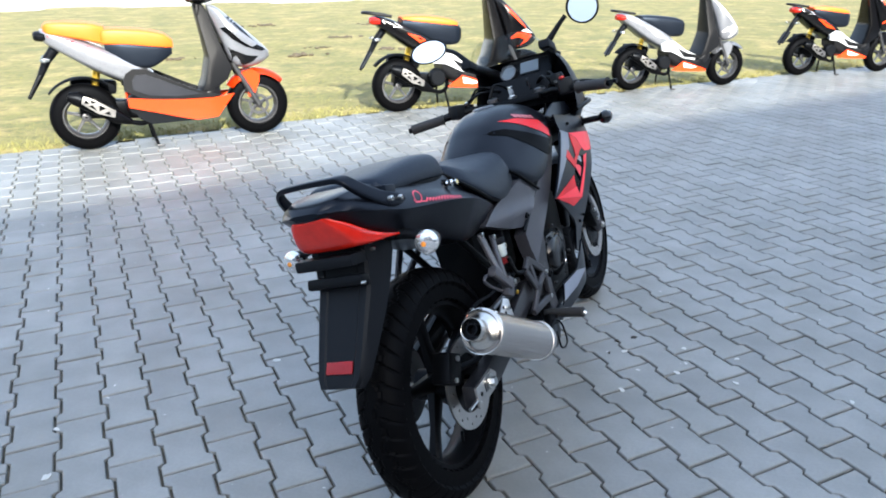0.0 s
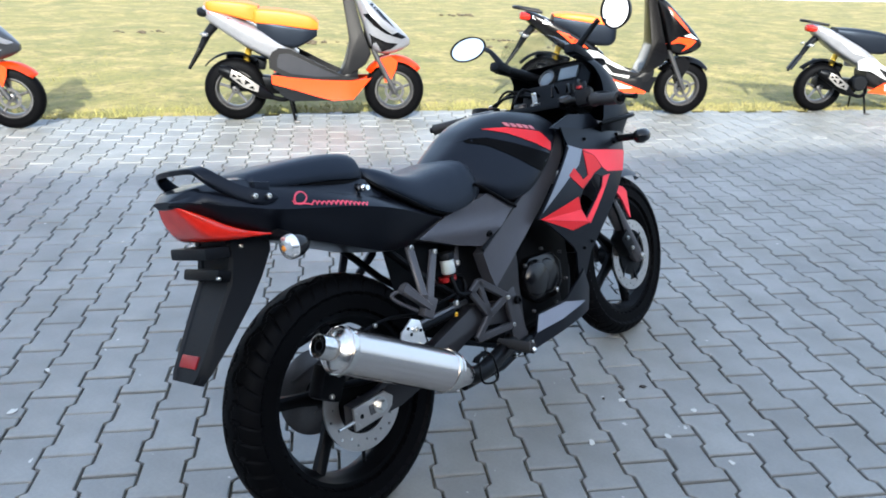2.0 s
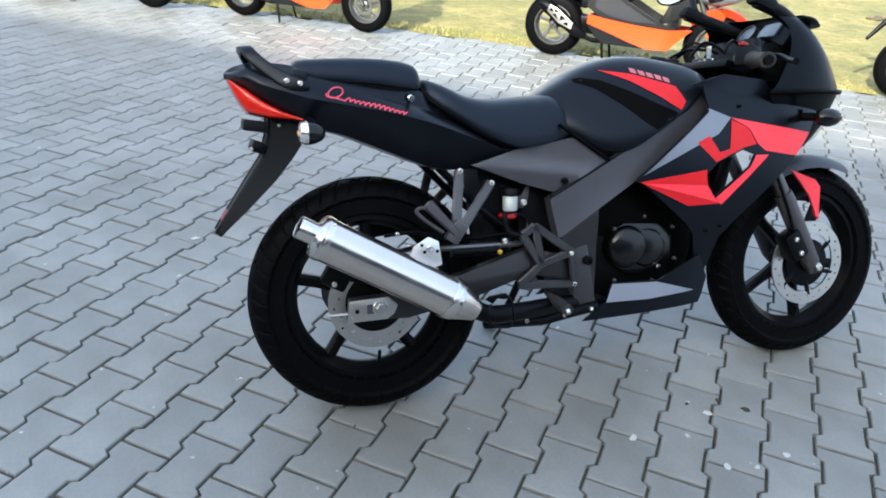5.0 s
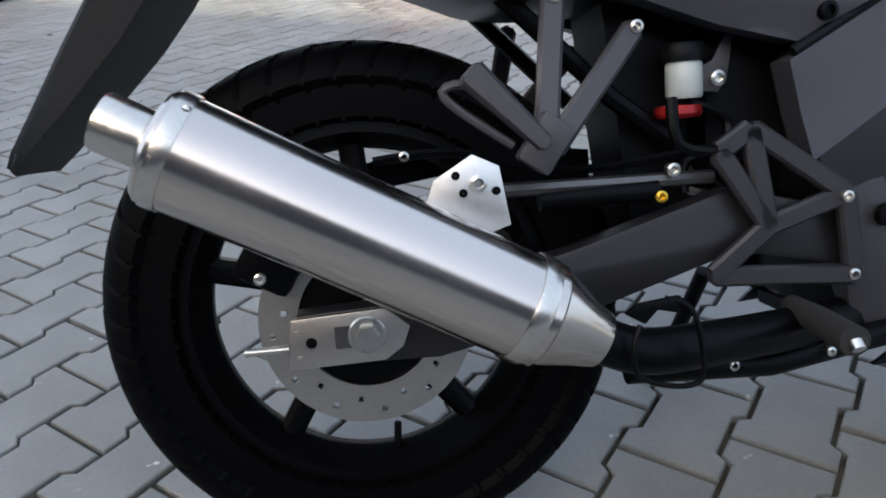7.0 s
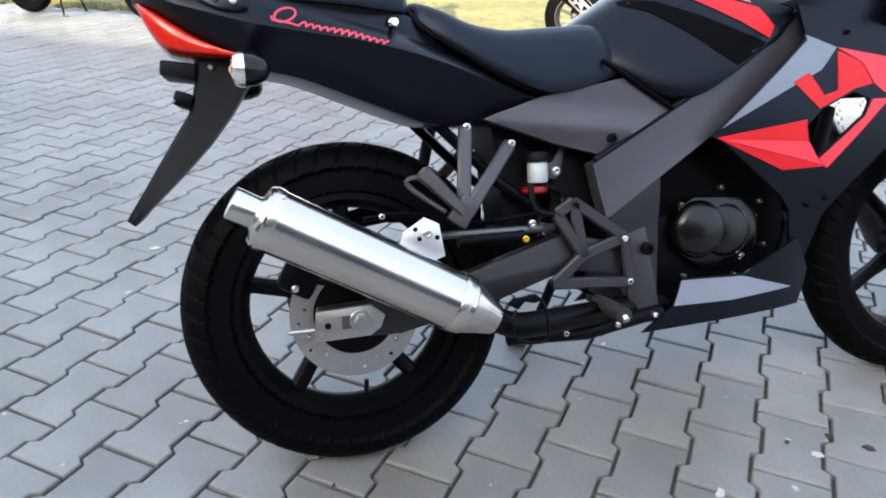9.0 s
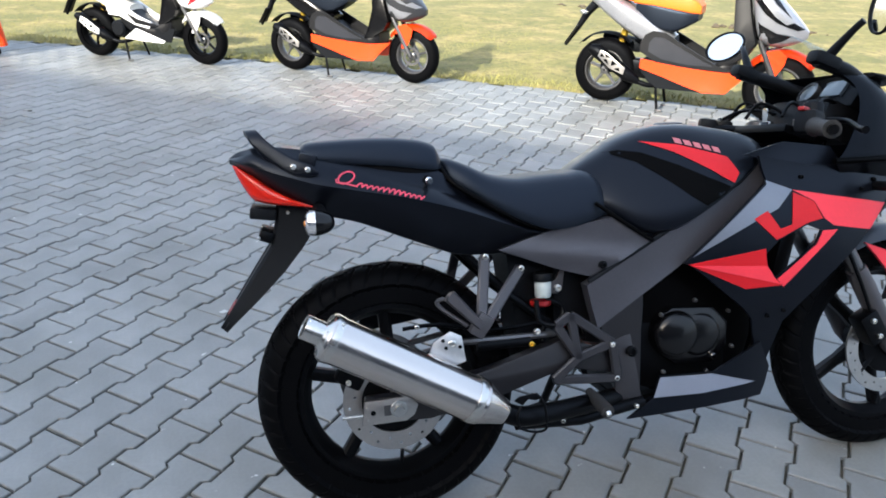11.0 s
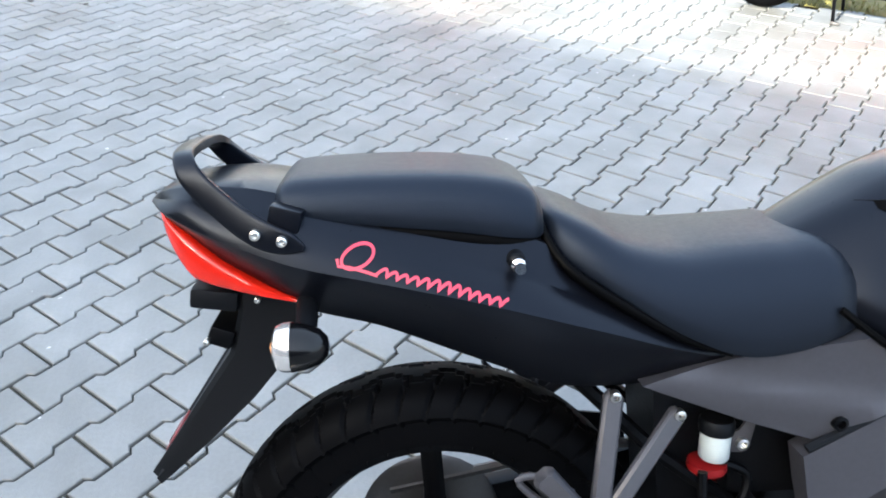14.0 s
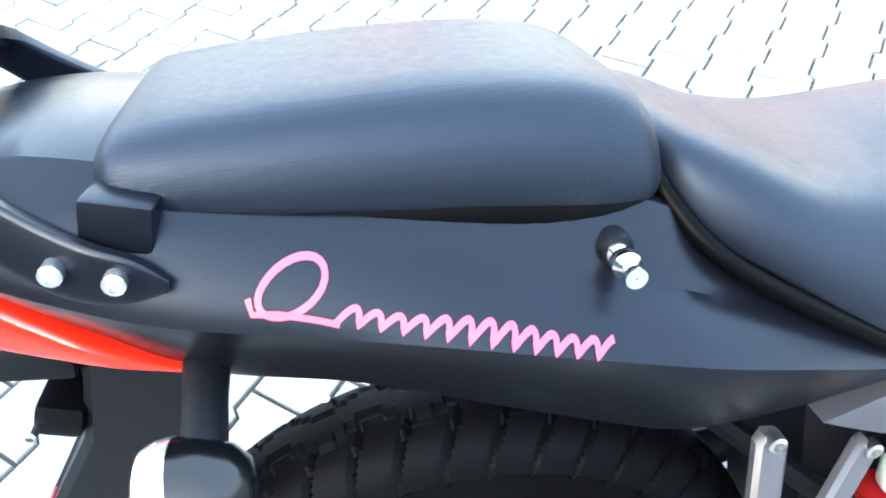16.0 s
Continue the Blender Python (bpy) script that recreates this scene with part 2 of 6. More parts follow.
# ---- mesh helpers ----
def part(name, bm, mat, parent=None, label="", sharp=38, smooth=True):
    """Links a bmesh as one mesh object under a thing or a part."""
    me = bpy.data.meshes.new(name)
    bmesh.ops.recalc_face_normals(bm, faces=bm.faces)
    bm.to_mesh(me)
    bm.free()
    me.materials.append(mat if not isinstance(mat, str) else M[mat])
    if smooth:
        me.polygons.foreach_set("use_smooth", [True] * len(me.polygons))
        me.set_sharp_from_angle(angle=radians(sharp))
    ob = new(name, me)
    ob.parent = parent
    if label:
        tagged(ob, label=label)
    return ob


def grid_faces(bm, rows, closed=True, caps=True):
    """Joins rows of points into a skin; closed: each row is a ring."""
    vs = [[bm.verts.new(p) for p in row] for row in rows]
    k = len(rows[0])
    for a, b in zip(vs, vs[1:]):
        for i in range(k if closed else k - 1):
            bm.faces.new((a[i], a[(i + 1) % k], b[(i + 1) % k], b[i]))
    if caps and closed:
        bm.faces.new(vs[0][::-1]), bm.faces.new(vs[-1])
    return bm


def resample(sec, steps):
    """Smoothly (Catmull-Rom) resampled rows of numbers."""
    s = np.array(sec, float)
    out = []
    for i in range(len(s) - 1):
        p0, p1, p2, p3 = s[max(i - 1, 0)], s[i], s[i + 1], s[min(i + 2, len(s) - 1)]
        for k in range(steps):
            u = k / steps
            out.append(0.5 * (2 * p1 + (p2 - p0) * u + (2 * p0 - 5 * p1 + 4 * p2 - p3) * u * u + (3 * p1 - p0 - 3 * p2 + p3) * u ** 3))
    return out + [s[-1]]


def loft(sec, power=2.6, steps=4, ring=28):
    """Superellipse sections (x, half width, bottom, top) along x, symmetric about y = 0."""
    rows = []
    for x, hw, zb, zt in resample(sec, steps):
        zc, hz = (zb + zt) / 2, max((zt - zb) / 2, 0.001)
        row = []
        for i in range(ring):
            a = 2 * math.pi * i / ring
            ca, sa = math.cos(a), math.sin(a)
            row.append((x, max(hw, 0.001) * math.copysign(abs(ca) ** (2 / power), ca), zc + hz * math.copysign(abs(sa) ** (2 / power), sa)))
        rows.append(row)
    return grid_faces(bmesh.new(), rows)


def loft_y(sec, x, z, power=2.6, out=0.0):
    """The half width of a loft at x and z, plus a little."""
    s = np.array(sec, float)
    hw, zb, zt = (np.interp(x, s[:, 0], s[:, k]) for k in (1, 2, 3))
    zc, hz = (zb + zt) / 2, (zt - zb) / 2
    return hw * max(1 - min(abs((z - zc) / hz), 0.98) ** power, 0.0) ** (1 / power) + out


def tube(points, radius, ring=10, smooth=0, cap=True):
    """A round bar along points; radius may be one number or one for each point."""
    pts = [Vector(p) for p in points]
    rad = list(radius) if isinstance(radius, (list, tuple)) else [radius] * len(pts)
    if smooth:
        both = resample([(*p, r) for p, r in zip(pts, rad)], smooth)
        pts, rad = [Vector(q[:3]) for q in both], [q[3] for q in both]
    rows, up = [], None
    for i, p in enumerate(pts):
        d = (pts[min(i + 1, len(pts) - 1)] - pts[max(i - 1, 0)]).normalized()
        if up is None:
            up = d.orthogonal().normalized()
        up = (up - d * up.dot(d)).normalized()
        side = d.cross(up)
        rows.append([p + (up * math.cos(2 * math.pi * k / ring) + side * math.sin(2 * math.pi * k / ring)) * rad[i] for k in range(ring)])
    return grid_faces(bmesh.new(), rows, caps=cap)


def lathe(profile, ring=48, centre=(0, 0, 0), axis="y"):
    """Turns (radius, along) pairs about an axis through centre; the profile is closed."""
    rows = []
    for k in range(ring):
        a = 2 * math.pi * k / ring
        c, s = math.cos(a), math.sin(a)
        row = []
        for r, h in profile:
            q = {"y": (r * c, h, r * s), "x": (h, r * c, r * s), "z": (r * c, r * s, h)}[axis]
            row.append((q[0] + centre[0], q[1] + centre[1], q[2] + centre[2]))
        rows.append(row)
    bm = bmesh.new()
    vs = [[bm.verts.new(p) for p in row] for row in rows]
    k = len(profile)
    for i in range(ring):
        for j in range(k):
            q = (vs[i][j], vs[i][(j + 1) % k], vs[(i + 1) % ring][(j + 1) % k], vs[(i + 1) % ring][j])
            bm.faces.new(q)
    return bm


def disc(profile, ring=32, centre=(0, 0, 0), axis="y"):
    """Turned shape with closed ends: profile runs from one end's axis to the other's."""
    bm = lathe([(max(r, 0.0004), h) for r, h in profile], ring, centre, axis)
    return bm


def box(cx, cy, cz, sx, sy, sz, bevel=0.004, rot=None):
    bm = bmesh.new()
    bmesh.ops.create_cube(bm, size=1.0, matrix=Matrix.Translation((cx, cy, cz)) @ (Euler([radians(a) for a in rot]).to_matrix().to_4x4() if rot else Matrix()) @ Matrix.Diagonal((sx, sy, sz, 1)))
    if bevel:
        bmesh.ops.bevel(bm, geom=bm.edges[:], offset=bevel, segments=2, affect="EDGES", profile=0.6)
    return bm


def plate(outline, y0, y1, bevel=0.002):
    """An outline of (x, z) made solid between y0 and y1."""
    bm = bmesh.new()
    f = bm.faces.new([bm.verts.new((x, y0, z)) for x, z in outline])
    ext = bmesh.ops.extrude_face_region(bm, geom=[f])
    bmesh.ops.translate(bm, verts=[v for v in ext["geom"] if isinstance(v, bmesh.types.BMVert)], vec=(0, y1 - y0, 0))
    if bevel:
        bmesh.ops.bevel(bm, geom=bm.edges[:], offset=bevel, segments=2, affect="EDGES", profile=0.6, clamp_overlap=True)
    return bm


def panel(outline, ysurf, thick=0.006, step=0.03, side=-1):
    """A curved panel: an outline of (x, z) laid on the surface y = side * ysurf(x, z), with thickness."""
    bm = bmesh.new()
    bm.faces.new([bm.verts.new((x, 0, z)) for x, z in outline])
    xs, zs = [p[0] for p in outline], [p[1] for p in outline]
    for axis, lo, hi in ((0, min(xs), max(xs)), (2, min(zs), max(zs))):
        k = int((hi - lo) / step)
        for i in range(1, k + 1):
            co, no = Vector((0, 0, 0)), Vector((0, 0, 0))
            co[axis], no[axis] = lo + (hi - lo) * i / (k + 1), 1
            bmesh.ops.bisect_plane(bm, geom=bm.verts[:] + bm.edges[:] + bm.faces[:], plane_co=co, plane_no=no, dist=1e-5)
    bmesh.ops.triangulate(bm, faces=[f for f in bm.faces if len(f.verts) > 4])
    for v in bm.verts:
        v.co.y = side * ysurf(v.co.x, v.co.z)
    ext = bmesh.ops.extrude_face_region(bm, geom=bm.faces[:])
    bmesh.ops.translate(bm, verts=[v for v in ext["geom"] if isinstance(v, bmesh.types.BMVert)], vec=(0, -side * thick, 0))
    return bm


def mirrored(fn, name, mat, parent, label=""):
    """The same part on both sides of the machine."""
    return [part(name, fn(s), mat, parent, label) for s in (-1, 1)]


def thing(name, label, category, m=None, group=""):
    ob = new(name)
    ob.empty_display_size = 0.1
    tagged(ob, label=label, category=category, group=group)
    if m is not None:
        ob.matrix_world = m
    return ob

# ---- ground, lawn, road and buildings ----
ALONG, ACROSS = Vector((0.808, -0.589, 0)), Vector((0.589, 0.808, 0))   # along the lawn's edge, and towards the lawn
EDGE = [(-16, 13.6), (-2.5, 6.85), (-0.3, 5.66), (1.64, 4.46), (4.0, 2.86), (5.6, 1.42), (8.0, -0.45), (16, -6.8)]


def edge_y(x):
    return float(np.interp(x, [p[0] for p in EDGE], [p[1] for p in EDGE]))


def slab(name, corners, z0, z1, mat, label, category):
    bm = bmesh.new()
    f = bm.faces.new([bm.verts.new((x, y, z0)) for x, y in corners])
    ext = bmesh.ops.extrude_face_region(bm, geom=[f])
    bmesh.ops.translate(bm, verts=[v for v in ext["geom"] if isinstance(v, bmesh.types.BMVert)], vec=(0, 0, z1 - z0))
    return tagged(part(name, bm, mat, smooth=False), label=label, category=category, kind="structure")


def at(s, c, z=0.0):
    """A place s metres along the lawn's edge and c metres across it."""
    p = ALONG * s + ACROSS * c
    return (p.x, p.y) if z is None else (p.x, p.y, z)


bm = bmesh.new()
bmesh.ops.create_circle(bm, cap_ends=True, radius=900, segments=64, matrix=Matrix.Translation((0, 0, -0.16)))
tagged(part("ground", bm, "grass", smooth=False), label="open grassland reaching to the horizon", category="ground", kind="structure")
pave_base = slab("pavement", [at(-26, -2.7, None), at(30, -2.7, None), at(30, 4.5, None)] + [(x, y - 0.03) for x, y in EDGE[::-1][1:-1]] + [at(-26, 4.5, None)],
                 -0.12, -0.011, "sand", "grey interlocking concrete paving with dark sandy joints", "pavement")

slab("pavement_rear", [at(-40, -12.0, None), at(40, -12.0, None), at(40, -2.62, None), at(-40, -2.62, None)], -0.10, -0.004, "concrete", "plain grey concrete yard towards the building", "pavement")

# lawn: a gently uneven sheet from the paving's edge to the pale road
bm = bmesh.new()
cols = np.linspace(-15.5, 15.5, 90)
rows = []
for k in range(40):
    u = (k / 39) ** 1.6
    row = []
    for x in cols:
        y = edge_y(x)
        p = Vector((x, y, 0)) + ACROSS * (u * 18.0) + ALONG * (u * (x - 2) * 1.2)
        wob = noise.noise(Vector((p.x * 0.5, p.y * 0.5, 3))) * 0.035 + noise.noise(Vector((p.x * 2.1, p.y * 2.1, 7))) * 0.012
        lip = noise.noise(Vector((x * 2.3, 0.4, 1))) * 0.05 + noise.noise(Vector((x * 7, 0.4, 5))) * 0.03 if k == 0 else 0
        row.append((p.x - ACROSS.x * lip, p.y - ACROSS.y * lip, -0.004 if k == 0 else 0.012 + wob * min(1, u * 6)))
    rows.append(row)
grid_faces(bm, rows, closed=False)
lawn = tagged(part("lawn", bm, "grass"), label="mottled yellow-green lawn with bare patches", category="lawn", kind="structure")
slab("road", [at(-60, 21.6, None), at(70, 21.6, None), at(70, 31, None), at(-60, 31, None)], -0.15, 0.02, "pale_road", "pale sunlit concrete road beyond the lawn", "road")

# long hall beyond the road: ribbed white sheets under a low roof
hall = thing("industrial_hall", "long low white industrial hall clad in ribbed sheet metal", "building", Matrix.Translation(at(0, 31.5, 0)) @ pose(0, 0, 0, 0, 0, -36.1))
bm = bmesh.new()
prof = [(x * 0.25, (0.05 if x % 2 else 0.0)) for x in range(-160, 161)]
grid_faces(bm, [[(x, -o, z) for x, o in prof] for z in (0.6, 3.2)], closed=False)
part("wall", bm, "metal_wall", hall, smooth=False)
part("plinth", box(0, 0.2, 0.3, 80, 0.5, 0.6, 0.02), "concrete", hall, "grey concrete plinth")
part("roof", box(0, 6, 3.35, 81, 12.6, 0.3, 0.03), "dark_grey", hall, "flat dark roof edge")

# the building whose shadow lies over the paving
HIGH = 7.76
shade = thing("workshop_building", "tall plain rendered building closing the yard", "building", Matrix.Translation(at(-2, -12.0, 0)) @ pose(0, 0, 0, 0, 0, -36.1))
part("wall", box(0, -0.25, HIGH / 2 - 0.1, 90, 0.5, HIGH, 0.02), "render_wall", shade)
part("roof", box(0, -3.0, HIGH - 0.01, 91, 6.4, 0.22, 0.02), "dark_grey", shade, "flat dark roof")

# ---- the motorcycle: its own frame, x ahead, z up, leaning on its side stand ----
LEAN = 17.0
bike = thing("motorcycle", "matt black sports motorcycle with red fairing markings leaning on its stand", "motorcycle", pose(0, 0, 0, -LEAN, 0, 0))
RW, FW = (0.0, 0.0, 0.292), (1.285, 0.0, 0.282)      # wheel centres


def tyre(cx, cy, cz, radius, half, rim, grooves, turn=0.0):
    """A tyre with carved slanting grooves: long curved cuts on each shoulder, zigzag lines by the crown."""
    bm = bmesh.new()
    ring, k = 736, 34
    prof = []
    for j in range(k):
        a = math.pi * (j / (k - 1)) - math.pi / 2       # -90..90 across the crown
        y = half * math.sin(a)
        crown = math.cos(a)
        prof.append((rim + (radius - rim) * (max(crown, 0) ** 0.55), y if abs(a) < 1.35 else y * 0.86))
    prof.append((rim - 0.006, half * 0.62)), prof.append((rim - 0.006, -half * 0.62))
    vs = []
    for i in range(ring):
        a = 2 * math.pi * i / ring
        row = []
        for j, (r, y) in enumerate(prof):
            rr = r
            w = abs(y) / half
            if j < k and 0.30 < w < 0.965:
                ph = (i / ring * grooves + (0.5 if y > 0 else 0.0) - 0.85 * w ** 1.5) % 1.0
                if ph < 0.13:
                    rr -= 0.0045 if w < 0.9 else 0.003
            if j < k and w <= 0.5:
                q = (i / ring * grooves / 2 + (0.5 if y > 0 else 0.0)) % 1.0
                if abs(w - 0.10 - 0.34 * abs(q * 2 - 1)) < 0.045:
                    rr -= 0.003
            row.append(bm.verts.new((cx + rr * math.cos(a), cy + y, cz + rr * math.sin(a))))
        vs.append(row)
    n_ = len(prof)
    for i in range(ring):
        for j in range(n_):
            bm.faces.new((vs[i][j], vs[i][(j + 1) % n_], vs[(i + 1) % ring][(j + 1) % n_], vs[(i + 1) % ring][j]))
    return bm


def spoke(cx, cy, cz, ang, r0, r1, w0, w1, t, lean=0.0):
    """One flat tapered spoke of a cast wheel, in the wheel's plane."""
    a = radians(ang)
    d, s = Vector((math.cos(a), 0, math.sin(a))), Vector((-math.sin(a), 0, math.cos(a)))
    rows = []
    for r, w, th in ((r0, w0, t * 1.5), ((r0 + r1) / 2, (w0 + w1) / 2 * 0.8, t), (r1, w1, t * 1.5)):
        c = Vector((cx, cy, cz)) + d * r + s * lean * (r - r0)
        rows.append([c + s * (u * w) + Vector((0, v * th, 0)) for u, v in ((-1, -0.6), (-0.5, -1), (0.5, -1), (1, -0.6), (1, 0.6), (0.5, 1), (-0.5, 1), (-1, 0.6))])
    return grid_faces(bmesh.new(), rows)


def brake_disc(cx, cy, cz, r0, r1, holes, thick=0.005):
    """A drilled brake disc: ring sectors around round holes."""
    bm = bmesh.new()
    ring = holes * 4
    radii = [r0, r0 + (r1 - r0) * 0.3, r0 + (r1 - r0) * 0.45, r0 + (r1 - r0) * 0.6, r0 + (r1 - r0) * 0.75, r1]
    vs = [[[bm.verts.new((cx + r * math.cos(2 * math.pi * i / ring), cy + s * thick / 2, cz + r * math.sin(2 * math.pi * i / ring))) for r in radii] for i in range(ring)] for s in (-1, 1)]
    gone = set()
    for i in range(ring):
        if i % 4 == 1:
            gone.add((i, 1 if (i // 4) % 2 else 3))
    for i in range(ring):
        k = (i + 1) % ring
        for j in range(5):
            if (i, j) in gone:
                a = [vs[0][i][j], vs[0][i][j + 1], vs[0][k][j + 1], vs[0][k][j]]
                b = [vs[1][i][j], vs[1][i][j + 1], vs[1][k][j + 1], vs[1][k][j]]
                for q in range(4):
                    bm.faces.new((a[q], a[(q + 1) % 4], b[(q + 1) % 4], b[q]))
            else:
                bm.faces.new((vs[0][i][j], vs[0][i][j + 1], vs[0][k][j + 1], vs[0][k][j]))
                bm.faces.new((vs[1][i][j], vs[1][k][j], vs[1][k][j + 1], vs[1][i][j + 1]))
        bm.faces.new((vs[0][i][0], vs[0][k][0], vs[1][k][0], vs[1][i][0]))
        bm.faces.new((vs[0][i][5], vs[1][i][5], vs[1][k][5], vs[0][k][5]))
    return bm


def bolt(x, y, z, r=0.007, side=-1, parent=None, mat="bolt", name="bolt"):
    """A socket-head bolt facing sideways."""
    h = side * 0.005
    bm = lathe([(0.0005, y), (r * 0.55, y), (r * 0.55, y + h * 0.4), (r * 0.6, y + h), (r, y + h * 0.8), (r, y - h), (0.0005, y - h)], 12, (x, 0, z))
    return part(name, bm, mat, parent)


def wheel(centre, radius, half, rim_r, front, parent):
    cx, cy, cz = centre
    w = part("front_wheel" if front else "rear_wheel", lathe([(0.032, -0.05), (0.040, -0.045), (0.036, 0.0), (0.040, 0.045), (0.032, 0.05), (0.012, 0.05), (0.012, -0.05)], 32, centre), "black_metal", parent, "black cast hub and wheel")
    part("tyre", tyre(cx, cy, cz, radius, half, rim_r + 0.004, 46), "rubber", w, "black rubber tyre with slanting grooves", 24)
    hw = half * 0.66
    part("rim", lathe([(rim_r + 0.006, -hw), (rim_r + 0.006, -hw + 0.006), (rim_r - 0.012, -hw * 0.55), (rim_r - 0.018, 0), (rim_r - 0.012, hw * 0.55), (rim_r + 0.006, hw - 0.006), (rim_r + 0.006, hw),
                       (rim_r - 0.012, hw + 0.001), (rim_r - 0.020, hw * 0.6), (rim_r - 0.030, 0.008), (rim_r - 0.030, -0.008), (rim_r - 0.020, -hw * 0.6), (rim_r - 0.012, -hw - 0.001)], 72, centre), "black_metal", w, "black painted rim")
    for k in range(5):
        part("spoke", spoke(cx, cy, cz, 72 * k + (47 if front else 3), 0.030, rim_r - 0.022, 0.023, 0.015, 0.011, 0.35), "black_metal", w)
    part("valve", tube([(cx + 0.02, cy - 0.012, cz - rim_r + 0.03), (cx + 0.022, cy - 0.016, cz - rim_r + 0.058)], 0.0045), "black_plastic", w, "black rubber valve stem")
    for q in (0, 1):
        a = radians(232 + 3 * q)
        part("balance_dot", disc([(0.0002, 0), (0.0042, 0), (0.0042, 0.002), (0.0002, 0.002)], 10, (cx + (rim_r + 0.018 + 0.03 * q) * math.cos(a), cy - half * (0.84 - 0.04 * q), cz + (rim_r + 0.018 + 0.03 * q) * math.sin(a))), "white_plastic", w, "small pale paint dot")
    return w


rear_wheel = wheel(RW, 0.292, 0.062, 0.205, False, bike)
front_wheel = wheel(FW, 0.282, 0.050, 0.205, True, bike)
part("brake_disc", brake_disc(RW[0], -0.088, RW[2], 0.072, 0.112, 24), "disc_steel", rear_wheel, "drilled steel brake disc")
part("disc_carrier", lathe([(0.02, -0.086), (0.07, -0.086), (0.075, -0.084), (0.07, -0.08), (0.04, -0.062), (0.02, -0.06)], 40, RW), "black_metal", rear_wheel)
part("brake_disc", brake_disc(FW[0], -0.064, FW[2], 0.088, 0.122, 28), "disc_steel", front_wheel, "drilled steel front disc")
part("disc_carrier", lathe([(0.02, -0.070), (0.055, -0.066), (0.070, -0.064), (0.070, -0.058), (0.03, -0.05), (0.02, -0.05)], 32, FW), "black_metal", front_wheel)
for k in range(6):
    part("carrier_arm", spoke(FW[0], -0.063, FW[2], 60 * k + 20, 0.03, 0.092, 0.010, 0.007, 0.003, 0.5), "black_metal", front_wheel)

# swingarm, axle plate, chain side
SWING = [(-0.074, 0.262), (-0.068, 0.314), (0.02, 0.318), (0.20, 0.352), (0.37, 0.402), (0.50, 0.372), (0.50, 0.312), (0.38, 0.338), (0.22, 0.288), (0.07, 0.258)]
sw = part("swingarm", box(0.42, 0, 0.352, 0.05, 0.19, 0.06, 0.008), "black_metal", bike, "black box-section swingarm")
part("arm", plate(SWING, -0.138, -0.104, 0.005), "arm_grey", sw)
part("arm", plate(SWING, 0.104, 0.138, 0.005), "black_metal", sw)
ax = part("axle_plate", plate([(-0.078, 0.262), (-0.072, 0.312), (0.020, 0.316), (0.042, 0.296), (0.034, 0.276), (0.016, 0.264)], -0.146, -0.139, 0.0015), "disc_steel", sw, "bright aluminium chain adjuster plate")
for hx, hz, hr, hm in ((-0.054, 0.288, 0.0055, "black_metal"), (-0.066, 0.299, 0.0025, "bolt"), (-0.066, 0.274, 0.0025, "bolt")):
    part("rivet" if hm == "bolt" else "hole", disc([(0.0003, -0.1475), (hr * 0.8, -0.1475), (hr, -0.1465), (hr, -0.1455), (0.0003, -0.1455)], 14, (hx, 0, hz)), hm, ax)
part("axle_washer", disc([(0.0005, -0.151), (0.017, -0.151), (0.0185, -0.1495), (0.0185, -0.147), (0.0005, -0.147)], 28, (0.0, 0, 0.292)), "bolt", ax, "round zinc washer")
part("axle_slot", box(-0.008, -0.1465, 0.291, 0.046, 0.002, 0.022, 0.0), "dark_alu", ax)
part("axle_nut", lathe([(0.0005, -0.162), (0.011, -0.162), (0.012, -0.158), (0.012, -0.1505), (0.0005, -0.1505)], 6, (0.0, 0, 0.292)), "bolt", ax, "hexagonal axle nut")
part("adjuster_bolt", tube([(-0.118, -0.142, 0.283), (-0.076, -0.142, 0.283)], 0.004), "bolt", ax)
part("axle", tube([(0, -0.15, 0.292), (0, 0.15, 0.292)], 0.009), "bolt", bike)
cal = part("rear_caliper", box(-0.085, -0.092, 0.372, 0.06, 0.05, 0.075, 0.010, (0, 30, 0)), "black_metal", bike, "black rear brake caliper")
for p in ((-0.10, 0.35), (-0.07, 0.39)):
    bolt(p[0], -0.118, p[1], 0.006, -1, cal)
part("caliper_arm", tube([(-0.07, -0.10, 0.36), (0.02, -0.12, 0.345), (0.09, -0.125, 0.36)], 0.008, smooth=3), "black_metal", cal)
part("chain_guard", panel([(-0.05, 0.43), (0.10, 0.465), (0.30, 0.44), (0.30, 0.40), (0.10, 0.42), (-0.05, 0.40)], lambda x, z: 0.112, 0.004, side=1), "black_plastic", bike)
part("chain", tube([(-0.06, 0.095, 0.34), (0.25, 0.095, 0.40), (0.5, 0.095, 0.40), (0.52, 0.095, 0.34), (0.25, 0.095, 0.30), (-0.02, 0.095, 0.24)], 0.008, 6), "dark_alu", bike)
part("sprocket", lathe([(0.03, 0.09), (0.10, 0.09), (0.105, 0.093), (0.10, 0.097), (0.03, 0.097)], 40, RW), "dark_alu", bike)

